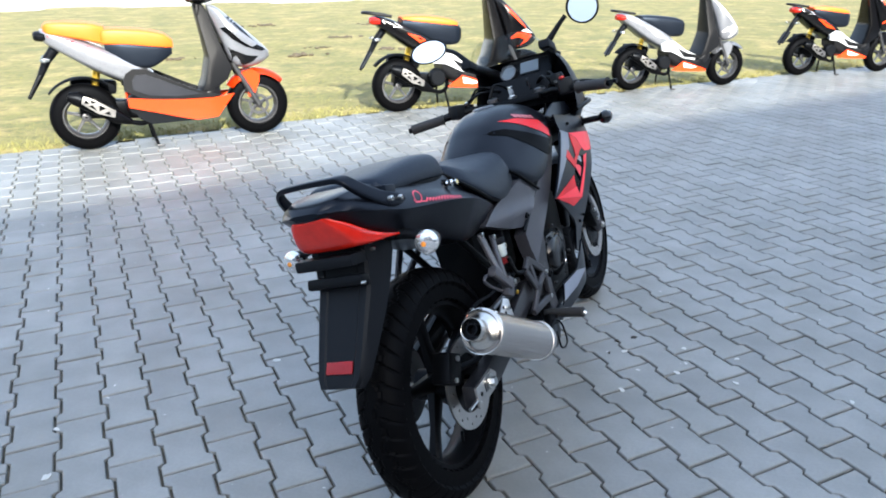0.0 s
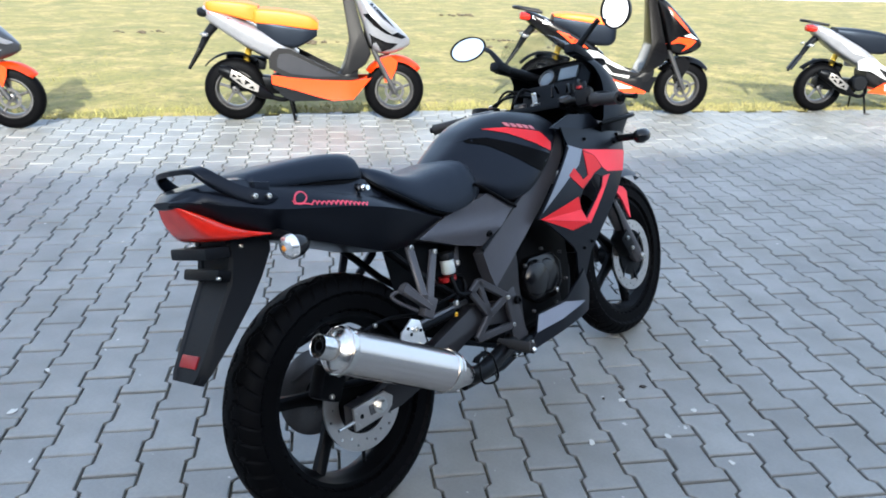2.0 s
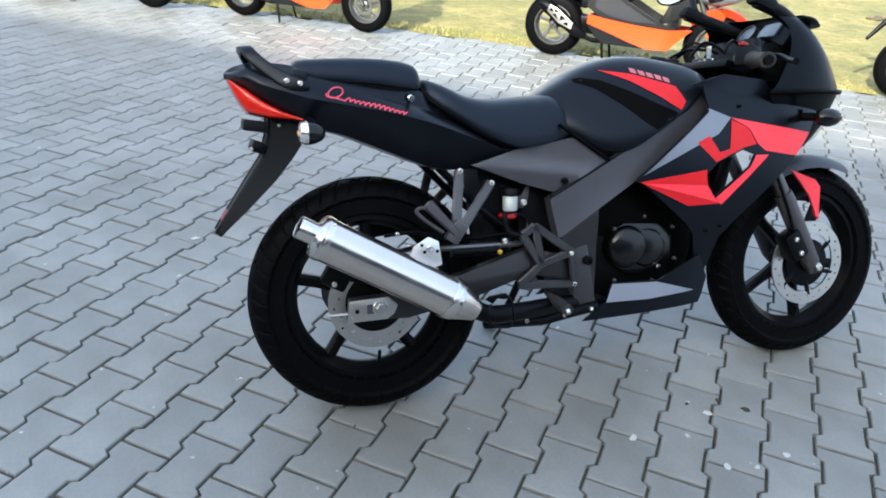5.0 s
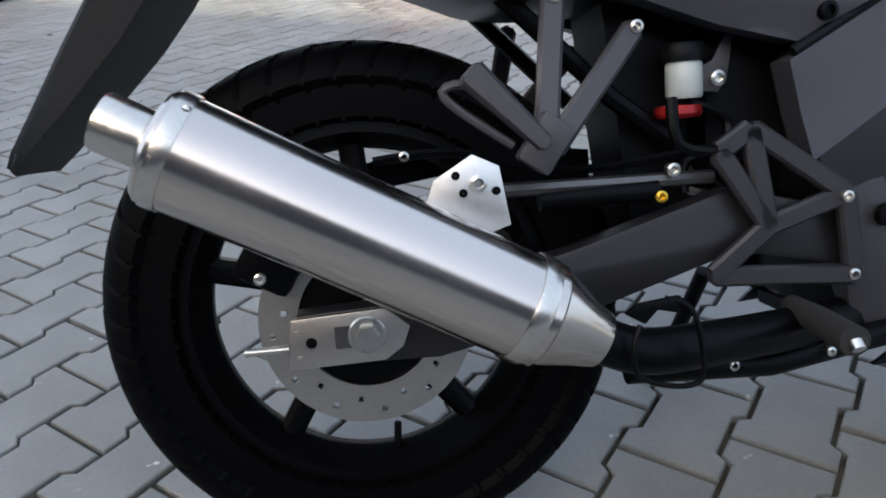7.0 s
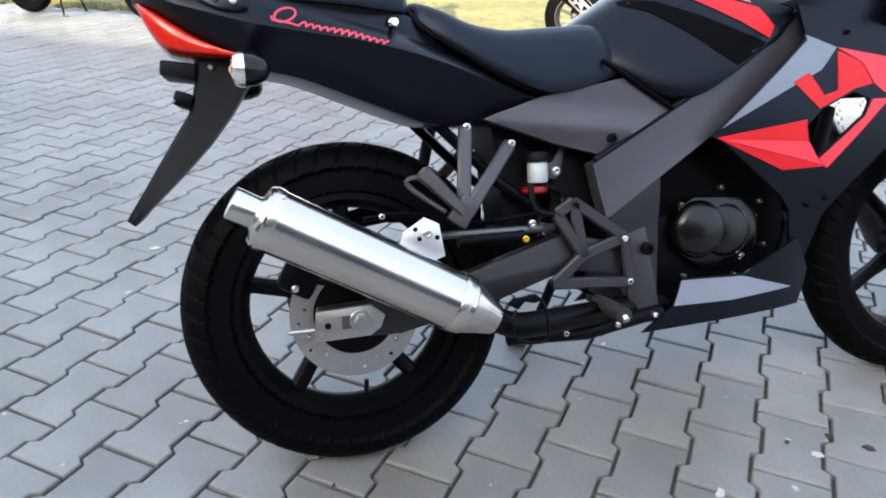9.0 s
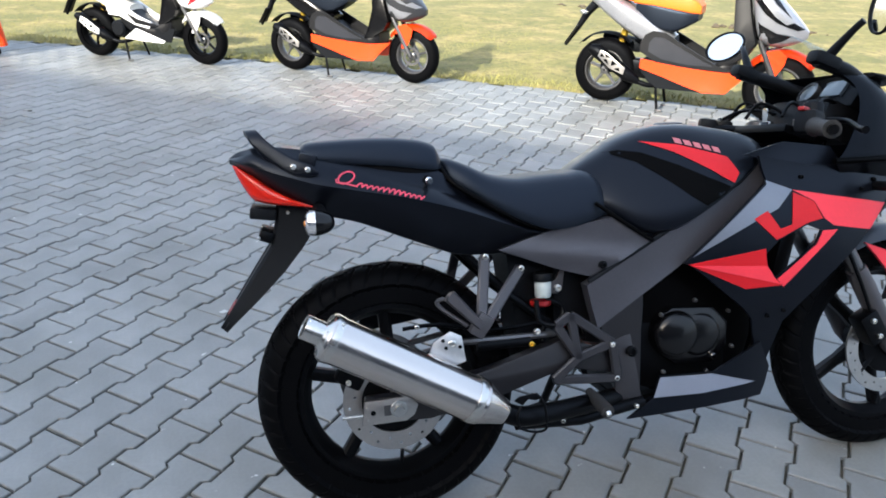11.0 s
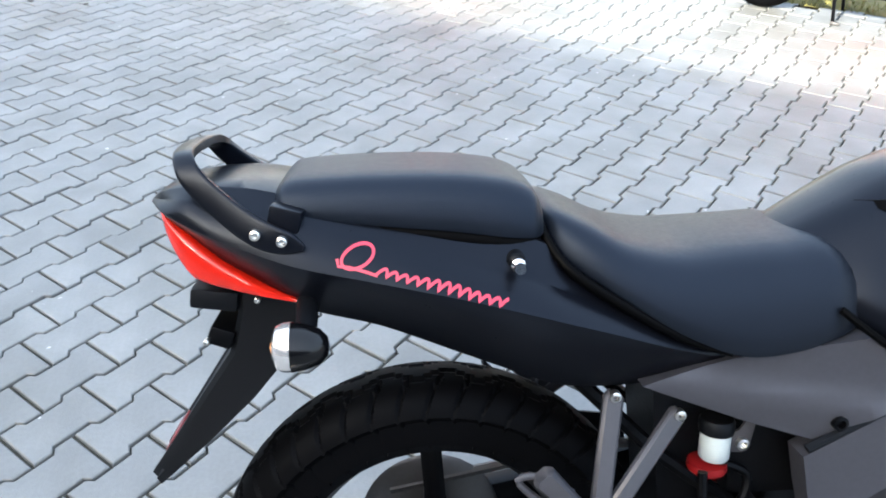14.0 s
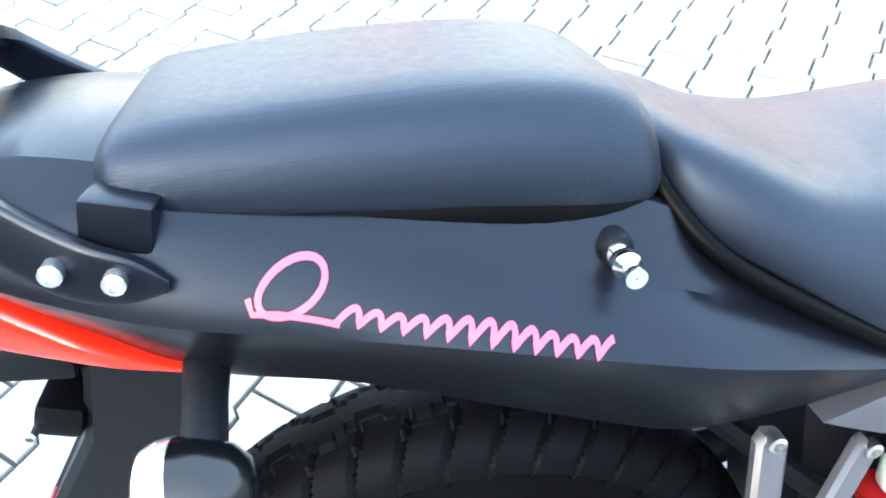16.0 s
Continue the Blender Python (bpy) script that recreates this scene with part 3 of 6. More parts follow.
# exhaust: rear tip, canister, front cone, pipe
EX0, EX1 = Vector((-0.203, -0.240, 0.518)), Vector((0.252, -0.222, 0.262))
exd = (EX1 - EX0).normalized()
exq = exd.to_track_quat("X", "Z").to_matrix().to_4x4()
exhaust = part("exhaust", lathe([(0.0435, 0.062), (0.0475, 0.066), (0.0480, 0.08), (0.0475, 0.40), (0.0480, 0.404), (0.0480, 0.412), (0.0445, 0.415), (0.0420, 0.40), (0.0420, 0.08)], 112, axis="x"), "brushed", bike, "brushed stainless steel exhaust canister")
exhaust.matrix_local = Matrix.Translation(EX0) @ exq
def ex_part(name, prof, mat, label="", ring=96):
    o = part(name, lathe(prof, ring, axis="x"), mat, exhaust, label)
    return o
ex_part("tip", [(0.0225, 0.020), (0.0238, 0.019), (0.0245, 0.021), (0.0245, 0.056), (0.0290, 0.060), (0.0440, 0.0655), (0.0465, 0.069), (0.0465, 0.074), (0.020, 0.074), (0.0195, 0.066), (0.0222, 0.058), (0.0222, 0.024)], "steel", "polished round tailpipe")
ex_part("baffle", [(0.0005, 0.04), (0.010, 0.04), (0.010, 0.022), (0.013, 0.022), (0.013, 0.040), (0.0225, 0.040), (0.0225, 0.046), (0.0005, 0.046)], "black_metal")
ex_part("band", [(0.0492, 0.070), (0.0497, 0.072), (0.0497, 0.082), (0.0492, 0.084), (0.047, 0.084), (0.047, 0.070)], "steel")
ex_part("front_band", [(0.0492, 0.388), (0.0499, 0.390), (0.0499, 0.402), (0.0492, 0.404), (0.047, 0.404), (0.047, 0.388)], "steel")
ex_part("cone", [(0.0475, 0.404), (0.0440, 0.420), (0.0330, 0.448), (0.0255, 0.470), (0.0235, 0.470), (0.031, 0.446), (0.042, 0.404)], "brushed", "steel cone joining canister and pipe")
for q in (-40, 40):
    part("rivet", lathe([(0.0005, 0.0), (0.004, 0.0), (0.003, 0.003), (0.0005, 0.0035)], 10, (0.08, 0.0485 * math.sin(radians(q)), 0.0485 * math.cos(radians(q))), "z"), "bolt", exhaust)
hang = part("hanger", plate([(0.060, 0.405), (0.072, 0.437), (0.108, 0.458), (0.132, 0.446), (0.140, 0.392), (0.10, 0.38)], -0.186, -0.181, 0.001), "alu", bike, "bright aluminium exhaust hanger")
bolt(0.112, -0.187, 0.432, 0.008, -1, hang)
for hx, hz in ((0.092, 0.440), (0.128, 0.424), (0.098, 0.424)):
    part("hole", disc([(0.0003, -0.1875), (0.004, -0.1875), (0.004, -0.186), (0.0003, -0.186)], 10, (hx, 0, hz)), "black_metal", hang)
part("exhaust_pipe", tube([(0.195, -0.224, 0.294), (0.245, -0.219, 0.272), (0.32, -0.20, 0.266), (0.45, -0.15, 0.258), (0.62, -0.07, 0.245), (0.86, -0.04, 0.25), (0.93, -0.02, 0.36), (0.86, 0, 0.44)], 0.0215, 14, smooth=4), "black_metal", bike, "black exhaust pipe")

# engine, clutch cover and frame
eng = part("engine", box(0.665, 0, 0.335, 0.30, 0.20, 0.20, 0.03), "black_metal", bike, "black engine block")
part("cylinder", box(0.79, 0, 0.485, 0.12, 0.14, 0.18, 0.012, (0, 25, 0)), "black_metal", eng)
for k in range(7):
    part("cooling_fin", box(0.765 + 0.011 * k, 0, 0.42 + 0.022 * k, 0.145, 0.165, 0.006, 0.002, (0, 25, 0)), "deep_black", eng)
# near-black sheet added to fill the engine opening with painted shade
part("engine_shroud", plate([(0.555, 0.25), (0.555, 0.50), (0.64, 0.575), (0.82, 0.60), (0.865, 0.50), (0.86, 0.36), (0.82, 0.25)], -0.098, -0.075, 0.004), "deep_black", eng, "near-black sheet added for the shade in the engine opening")
cov = part("clutch_cover", disc([(0.0005, -0.129), (0.040, -0.129), (0.050, -0.126), (0.056, -0.118), (0.058, -0.09), (0.0005, -0.09)], 40, (0.715, 0, 0.378)), "gloss_black", eng, "satin black clutch cover")
part("cover_boss", disc([(0.0005, -0.142), (0.040, -0.142), (0.048, -0.138), (0.055, -0.126), (0.057, -0.09), (0.0005, -0.09)], 40, (0.652, 0, 0.386)), "gloss_black", cov)
part("side_cover", plate([(0.61, 0.43), (0.645, 0.448), (0.75, 0.442), (0.788, 0.405), (0.786, 0.345), (0.745, 0.308), (0.66, 0.308), (0.615, 0.34)], -0.124, -0.09, 0.010), "gloss_black", eng)
for bx, bz in ((0.615, 0.435), (0.70, 0.462), (0.785, 0.43), (0.795, 0.345), (0.73, 0.292), (0.62, 0.30)):
    bolt(bx, -0.126, bz, 0.0045, -1, eng, "dark_alu")
part("sight_glass", disc([(0.0005, -0.130), (0.006, -0.130), (0.008, -0.126), (0.0005, -0.12)], 16, (0.748, 0, 0.325)), "chrome", eng)
part("carburettor", box(0.60, 0, 0.49, 0.10, 0.10, 0.10, 0.02), "dark_alu", bike)
part("battery_box", box(0.43, 0, 0.50, 0.12, 0.16, 0.16, 0.02), "black_plastic", bike)
part("inner_mudguard", panel([(0.30, 0.33), (0.27, 0.60), (0.36, 0.62), (0.36, 0.33)], lambda x, z: 0.06, 0.12), "black_plastic", bike)
BEAM = [(0.425, 0.522), (0.527, 0.578), (0.675, 0.657), (0.790, 0.720), (0.862, 0.782), (0.895, 0.765), (0.870, 0.705), (0.800, 0.650), (0.622, 0.536), (0.548, 0.489), (0.448, 0.424)]
UPRIGHT = [(0.456, 0.437), (0.558, 0.503), (0.556, 0.275), (0.545, 0.222), (0.520, 0.235), (0.490, 0.300)]
def frame_y(x, z):
    return 0.150 - 0.06 * max(0.0, (x - 0.70)) ** 1.2 * 2.2 - 0.05 * max(0, 0.50 - z) * 0.6 + 0.006 * math.sin(max(0, min(1, (z - (0.33 + 0.5 * (x - 0.4))) / 0.12)) * math.pi)
fr = mirrored(lambda s: panel(BEAM, frame_y, 0.036, 0.025, s), "frame_spar", "grey_paint", bike, "matt grey painted frame spar")
for s_, ob_ in zip((-1, 1), fr):
    # the frame's shaded lower part, its shade put into a darker grey
    part("upright", panel(UPRIGHT, lambda x, z: frame_y(x, z) - 0.007, 0.028, 0.025, s_), "arm_grey", ob_, "upright plate at the swingarm pivot, its shade painted as darker grey")
# black tube draws the dark gap between spar and tank
part("spar_cap", tube([(0.43, -0.146, 0.530), (0.60, -0.147, 0.622), (0.80, -0.140, 0.729), (0.86, -0.130, 0.782)], 0.006, 8), "black_plastic", bike, "black tube drawn for the dark gap above the spar")
bolt(0.530, -0.150, 0.364, 0.012, -1, fr[0], "black_metal", "pivot_cap")
part("radiator_block", box(0.93, 0, 0.50, 0.04, 0.22, 0.22, 0.01, (0, 15, 0)), "black_metal", bike)

def bar(a, b, w0, w1, t=0.006):
    """A flat bar from a to b, its broad side facing sideways."""
    a, b = Vector(a), Vector(b)
    d = b - a
    s_ = Vector((-d.z, 0, d.x)).normalized()
    rows = []
    for u, w in ((-0.02, w0 * 0.6), (0.02, w0), (0.5, (w0 + w1) * 0.48), (0.98, w1), (1.02, w1 * 0.6)):
        c = a + d * u
        rows.append([c + s_ * (p * w) + Vector((0, q * t, 0)) for p, q in ((-1, -0.5), (-0.7, -1), (0.7, -1), (1, -0.5), (1, 0.5), (0.7, 1), (-0.7, 1), (-1, 0.5))])
    return grid_faces(bmesh.new(), rows)


# rear sets: open triangles of bar, passenger foot-rest brackets
RS = {"a": (0.352, -0.152, 0.440), "b": (0.384, -0.152, 0.460), "c": (0.482, -0.152, 0.390), "d": (0.402, -0.152, 0.364), "e": (0.346, -0.150, 0.318), "f": (0.496, -0.146, 0.306)}
rs = part("rear_set", bar(RS["a"], RS["b"], 0.0105, 0.0105, 0.0065), "cast_grey", bike, "dark grey open-work foot-rest bracket")
for p, q in ("bc", "cd", "da", "bd", "de", "ef", "fc"):
    part("strut", bar(RS[p], RS[q], 0.0105, 0.0105, 0.0065), "cast_grey", rs)
part("plate", plate([(0.478, 0.40), (0.53, 0.41), (0.56, 0.24), (0.50, 0.235)], -0.142, -0.128, 0.003), "cast_grey", rs)
bolt(0.478, -0.160, 0.388, 0.006, -1, rs), bolt(0.493, -0.150, 0.307, 0.006, -1, rs)
part("heel_guard", tube([(0.352, -0.15, 0.44), (0.318, -0.14, 0.45), (0.315, -0.13, 0.495)], 0.006, 8, smooth=3), "black_metal", rs)
peg = part("foot_peg", tube([(0.43, -0.145, 0.28), (0.425, -0.20, 0.278), (0.42, -0.262, 0.276)], [0.010, 0.014, 0.014], 12), "grip_rubber", bike, "black rubber rider foot peg")
part("peg_end", tube([(0.42, -0.262, 0.276), (0.42, -0.268, 0.270)], 0.006), "bolt", peg)
part("brake_pedal", tube([(0.47, -0.155, 0.245), (0.40, -0.165, 0.232), (0.33, -0.17, 0.225)], 0.005, 8), "black_metal", bike)
part("wire_guard", tube([(0.236, -0.246, 0.304), (0.228, -0.250, 0.286), (0.231, -0.250, 0.262), (0.255, -0.248, 0.249), (0.282, -0.246, 0.246), (0.292, -0.246, 0.258), (0.288, -0.244, 0.300), (0.280, -0.238, 0.316), (0.264, -0.230, 0.322)], 0.0026, 8, smooth=4), "black_metal", bike, "bent black wire guard by the exhaust pipe")
part("guard_clip", plate([(0.226, 0.312), (0.238, 0.320), (0.276, 0.324), (0.288, 0.313), (0.272, 0.309), (0.256, 0.313), (0.244, 0.301)], -0.236, -0.230, 0.0015), "black_metal", bike)
for bx, bz in ((0.355, 0.232), (0.455, 0.236), (0.53, 0.245)):
    bolt(bx, -0.172, bz, 0.005, -1, bike)
part("lower_link", tube([(0.25, -0.165, 0.235), (0.40, -0.16, 0.226), (0.56, -0.14, 0.242)], 0.014, 10), "black_metal", bike)
for s in (-1, 1):
    b_ = part("passenger_bracket", bar((0.204, s * 0.120, 0.598), (0.180, s * 0.166, 0.462), 0.012, 0.012), "strut_grey", bike, "grey passenger foot-rest bracket")
    part("arm", bar((0.286, s * 0.112, 0.566), (0.186, s * 0.166, 0.456), 0.012, 0.012), "strut_grey", b_)
    part("knuckle", box(0.178, s * 0.172, 0.462, 0.034, 0.022, 0.05, 0.004, (0, 35, 0)), "strut_grey", b_)
    part("peg", bar((0.176, s * 0.178, 0.462), (0.112, s * 0.174, 0.530), 0.009, 0.014, 0.010), "strut_grey", b_, "folded grey passenger peg")
    part("guard_loop", tube([(0.150, s * 0.165, 0.462), (0.105, s * 0.16, 0.495), (0.088, s * 0.158, 0.515), (0.11, s * 0.16, 0.52), (0.15, s * 0.165, 0.50)], 0.0045, 8, smooth=3), "strut_grey", b_)
    bolt(0.204, s * 0.126, 0.598, 0.0065, s, b_), bolt(0.286, s * 0.118, 0.566, 0.0065, s, b_)
part("subframe", tube([(0.46, -0.085, 0.56), (0.28, -0.085, 0.60), (0.05, -0.08, 0.67), (-0.10, -0.07, 0.72)], 0.011, 8), "black_metal", bike)
part("subframe", tube([(0.46, 0.085, 0.56), (0.28, 0.085, 0.60), (0.05, 0.08, 0.67), (-0.10, 0.07, 0.72)], 0.011, 8), "black_metal", bike)
part("subframe", tube([(0.40, -0.085, 0.40), (0.27, -0.085, 0.50), (0.14, -0.08, 0.63)], 0.010, 8), "black_metal", bike)
part("subframe", tube([(0.40, 0.085, 0.40), (0.27, 0.085, 0.50), (0.14, 0.08, 0.63)], 0.010, 8), "black_metal", bike)
res = part("fluid_reservoir", disc([(0.0005, 0.494), (0.0165, 0.494), (0.0185, 0.497), (0.0185, 0.528), (0.0165, 0.531), (0.0005, 0.531)], 28, (0.342, -0.098, 0), "z"), "white_plastic", bike, "translucent white brake fluid reservoir")
part("cap", disc([(0.0005, 0.531), (0.021, 0.531), (0.0215, 0.534), (0.0215, 0.545), (0.019, 0.549), (0.0005, 0.549)], 28, (0.342, -0.098, 0), "z"), "black_plastic", res)
part("ring", disc([(0.0005, 0.474), (0.022, 0.475), (0.0245, 0.479), (0.0235, 0.487), (0.0005, 0.489)], 28, (0.336, -0.095, 0), "z"), "red_plastic", res, "dark red ring under the reservoir")
part("fixing_lug", plate([(0.358, 0.500), (0.358, 0.524), (0.372, 0.530), (0.386, 0.555), (0.394, 0.553), (0.388, 0.512), (0.378, 0.498)], -0.098, -0.094, 0.001), "strut_grey", res, "grey fixing lug with a bolt")
bolt(0.376, -0.100, 0.512, 0.008, -1, bike)
part("fluid_hose", tube([(0.345, -0.1, 0.49), (0.385, -0.10, 0.47), (0.375, -0.11, 0.435), (0.335, -0.115, 0.43), (0.33, -0.12, 0.40)], 0.006, 8, smooth=4), "black_metal", bike)
part("shock_spring", tube([(0.42 + 0.03 * math.cos(k * 0.7) , 0.03 * math.sin(k * 0.7), 0.38 + 0.0045 * k) for k in range(42)], 0.006, 6), "red_plastic", bike)
part("rear_master", tube([(0.18, -0.125, 0.405), (0.30, -0.125, 0.405)], 0.012, 10), "black_metal", bike)
part("torque_rod", tube([(0.14, -0.13, 0.418), (0.36, -0.12, 0.414)], 0.0075, 8), "dark_alu", bike)
part("chain_cable", tube([(0.02, -0.12, 0.455), (0.10, -0.12, 0.458), (0.22, -0.10, 0.43), (0.34, -0.11, 0.44)], 0.005, 6, smooth=3), "black_metal", bike)
bolt(0.05, -0.125, 0.458, 0.005, -1, bike), bolt(0.315, -0.13, 0.425, 0.007, -1, bike), bolt(0.30, -0.135, 0.40, 0.006, -1, bike, "gold")

# side stand
st = part("side_stand", tube([(0.46, 0.12, 0.26), (0.44, 0.20, 0.13), (0.43, 0.262, 0.098)], 0.011, 10), "black_metal", bike, "black steel side stand")
part("foot", box(0.43, 0.268, 0.095, 0.05, 0.03, 0.012, 0.003, (-17, 0, 0)), "black_metal", st)

# tail body, seats
# the upper bodywork sits a little to the machine's right
def seat_over(bm, k=0.88, d=-0.018):
    for v in bm.verts:
        v.co.y = v.co.y * k + d
    return bm


# columns: x, top, seat shelf (y, z), foot of the riser (y, z), crease (y, z), bottom (y, z)
TAIL = np.array(resample([
    (-0.31, 0.828, 0.03, 0.827, 0.036, 0.826, 0.04, 0.823, 0.036, 0.82),
    (-0.292, 0.84, 0.054, 0.837, 0.0584, 0.8288, 0.08, 0.82, 0.076, 0.812),
    (-0.265, 0.846, 0.07, 0.843, 0.092, 0.833, 0.103, 0.81, 0.098, 0.795),
    (-0.23, 0.848, 0.082, 0.845, 0.1023, 0.8288, 0.122, 0.798, 0.111, 0.768),
    (-0.19, 0.848, 0.09, 0.841, 0.114, 0.824, 0.137, 0.785, 0.122, 0.745),
    (-0.14, 0.84, 0.098, 0.83, 0.121, 0.813, 0.148, 0.77, 0.126, 0.712),
    (-0.06, 0.822, 0.107, 0.81, 0.129, 0.792, 0.157, 0.754, 0.130, 0.69),
    (0.03, 0.806, 0.111, 0.792, 0.134, 0.768, 0.172, 0.737, 0.134, 0.654),
    (0.1, 0.796, 0.112, 0.783, 0.136, 0.748, 0.176, 0.719, 0.136, 0.626),
    (0.14, 0.775, 0.112, 0.764, 0.135, 0.732, 0.174, 0.707, 0.134, 0.611),
    (0.19, 0.745, 0.109, 0.735, 0.131, 0.712, 0.164, 0.690, 0.128, 0.604),
    (0.26, 0.7, 0.102, 0.692, 0.12, 0.681, 0.145, 0.664, 0.116, 0.603),
    (0.34, 0.662, 0.093, 0.656, 0.1021, 0.6548, 0.113, 0.637, 0.098, 0.61),
    (0.385, 0.645, 0.085, 0.642, 0.092, 0.64, 0.098, 0.634, 0.088, 0.62)], 5))


def tail_half(x):
    """Half a section of the tail at x, from the top's middle to the bottom's middle."""
    zt, ys, zs, yr, zr, yc, zc, yb, zb = (np.interp(x, TAIL[:, 0], TAIL[:, k]) for k in range(1, 10))
    mix_ = lambda u: (yr + (yc - yr) * u + 0.004 * math.sin(math.pi * u), zr + (zc - zr) * u)
    yb *= 0.80
    low = lambda u: (yc + (yb - yc) * u ** 1.15, zc + (zb - zc) * u)
    return [(0, zt), (ys * 0.6, zt), (ys * 0.97, zs + (zt - zs) * 0.3), (ys, zs), (ys + (yr - ys) * 0.85, zs + (zr - zs) * 0.85), (yr, zr), mix_(0.12), mix_(0.4), mix_(0.72), mix_(0.9), (yc, zc), low(0.10), low(0.3), low(0.7), low(0.93), (yb * 0.96, zb - 0.003), (yb * 0.85, zb - 0.005), (0, zb - 0.006)]


rows = []
for x in TAIL[:, 0]:
    h = tail_half(x)
    rows.append([(x, -y, z) for y, z in h] + [(x, y, z) for y, z in h[-2:0:-1]])
tail = part("tail_fairing", seat_over(grid_faces(bmesh.new(), rows)), "matt_black", bike, "matt black painted tail fairing", 28)


def tail_y(x, z):
    """How far out the tail's painted side lies at x and z."""
    h = [p for p in tail_half(x)[3:15]]
    return float(np.interp(-z, [-p[1] for p in h], [p[0] for p in h]))


PILLION = [(-0.170, 0.092, 0.820, 0.836), (-0.165, 0.104, 0.812, 0.846), (-0.145, 0.113, 0.804, 0.854), (-0.06, 0.119, 0.795, 0.858), (0.02, 0.121, 0.787, 0.857), (0.075, 0.120, 0.779, 0.851), (0.104, 0.115, 0.776, 0.842), (0.114, 0.107, 0.776, 0.831), (0.119, 0.100, 0.778, 0.818)]
CUSHION = [(0.0, 0.0), (0.9, 0.0), (0.985, 0.02), (1.0, 0.10), (0.99, 0.30), (0.965, 0.52), (0.92, 0.72), (0.84, 0.87), (0.72, 0.95), (0.5, 0.985), (0.25, 0.998), (0.0, 1.0)]
rows = []
for x, hw, zb, zt in resample(PILLION, 5):
    zb += 0.010
    h = [(hw * a, zb + (zt - zb) * b) for a, b in CUSHION]
    rows.append([(x, -y, z) for y, z in h] + [(x, y, z) for y, z in h[-2:0:-1]])
pil = part("pillion_seat", seat_over(grid_faces(bmesh.new(), rows)), "weave", bike, "black textured vinyl pillion seat", 50)
# inset seat base, near-black to paint the shadow line below the cushion
part("seat_base", seat_over(loft([(x, max(hw - 0.004, 0.01), zb - 0.020, zb + 0.018) for x, hw, zb, zt in PILLION[1:]], 5, 4, 36)), "deep_black", pil, "near-black seat base, its colour giving the shadow line under the cushion")
SEAT = [(0.122, 0.085, 0.776, 0.806), (0.138, 0.112, 0.760, 0.810), (0.175, 0.134, 0.737, 0.797), (0.225, 0.146, 0.705, 0.774), (0.285, 0.150, 0.671, 0.763), (0.345, 0.149, 0.649, 0.765), (0.405, 0.145, 0.651, 0.768), (0.455, 0.138, 0.664, 0.768), (0.49, 0.120, 0.674, 0.735)]
SADDLE = [(0.0, 0.0), (0.90, 0.0), (0.985, 0.015), (1.0, 0.07), (0.99, 0.25), (0.96, 0.48), (0.91, 0.68), (0.83, 0.84), (0.70, 0.94), (0.50, 0.985), (0.25, 0.998), (0.0, 1.0)]
rows = []
for x, hw, zb, zt in resample(SEAT, 6):
    h = [(hw * a, zb + (zt - zb) * b) for a, b in SADDLE]
    rows.append([(x, -y, z) for y, z in h] + [(x, y, z) for y, z in h[-2:0:-1]])
rid = part("rider_seat", seat_over(grid_faces(bmesh.new(), rows), 0.93, -0.010), "vinyl", bike, "black smooth vinyl rider seat", 50)
for s in (-1, 1):
    # near-black beads stand in for the shade in the recessed panel gaps
    part("seat_seal", tube([(0.116, s * 0.085, 0.802), (0.124, s * 0.108, 0.780), (0.146, s * 0.132, 0.752), (0.2, s * 0.142, 0.716), (0.272, s * 0.142, 0.674), (0.332, s * 0.136, 0.650)], [0.005, 0.0055, 0.006, 0.006, 0.005, 0.003], 10, smooth=4), "deep_black", rid, "near-black bead drawn for the shaded gap under the seat")
    part("tank_seal", tube([(0.452, s * 0.138, 0.700), (0.476, s * 0.152, 0.680), (0.53, s * 0.158, 0.642), (0.577, s * 0.160, 0.612)], 0.0045, 8, smooth=3), "deep_black", rid, "near-black bead drawn for the shaded gap behind the tank")
TANK = [(0.425, 0.080, 0.735, 0.765), (0.455, 0.110, 0.700, 0.784), (0.50, 0.138, 0.668, 0.810), (0.555, 0.158, 0.632, 0.840), (0.63, 0.170, 0.632, 0.862), (0.71, 0.172, 0.672, 0.865), (0.785, 0.160, 0.720, 0.854), (0.85, 0.135, 0.765, 0.840), (0.885, 0.10, 0.79, 0.828)]
SHOULDER = [(0.0, 0.0), (0.22, 0.008), (0.36, 0.03), (0.46, 0.07), (0.55, 0.13), (0.63, 0.21), (0.72, 0.32), (0.81, 0.45), (0.90, 0.60), (0.96, 0.75), (1.0, 0.90), (0.98, 0.97), (0.9, 1.0), (0.0, 1.0)]
TANKS = np.array(resample(TANK, 6))
rows = []
for x, hw, zb, zt in TANKS:
    h = [(hw * a, zt - (zt - zb) * b) for a, b in SHOULDER]
    rows.append([(x, -y, z) for y, z in h] + [(x, y, z) for y, z in h[-2:0:-1]])
tank = part("fuel_tank", seat_over(grid_faces(bmesh.new(), rows), 0.95, -0.008), "matt_black", bike, "matt black fuel tank", 50)


def tank_y(x, z, out, side):
    hw, zb, zt = (np.interp(x, TANKS[:, 0], TANKS[:, k]) for k in (1, 2, 3))
    return hw * float(np.interp((zt - z) / (zt - zb), [p[1] for p in SHOULDER[:12]], [p[0] for p in SHOULDER[:12]])) * 0.95 - side * 0.008 + out


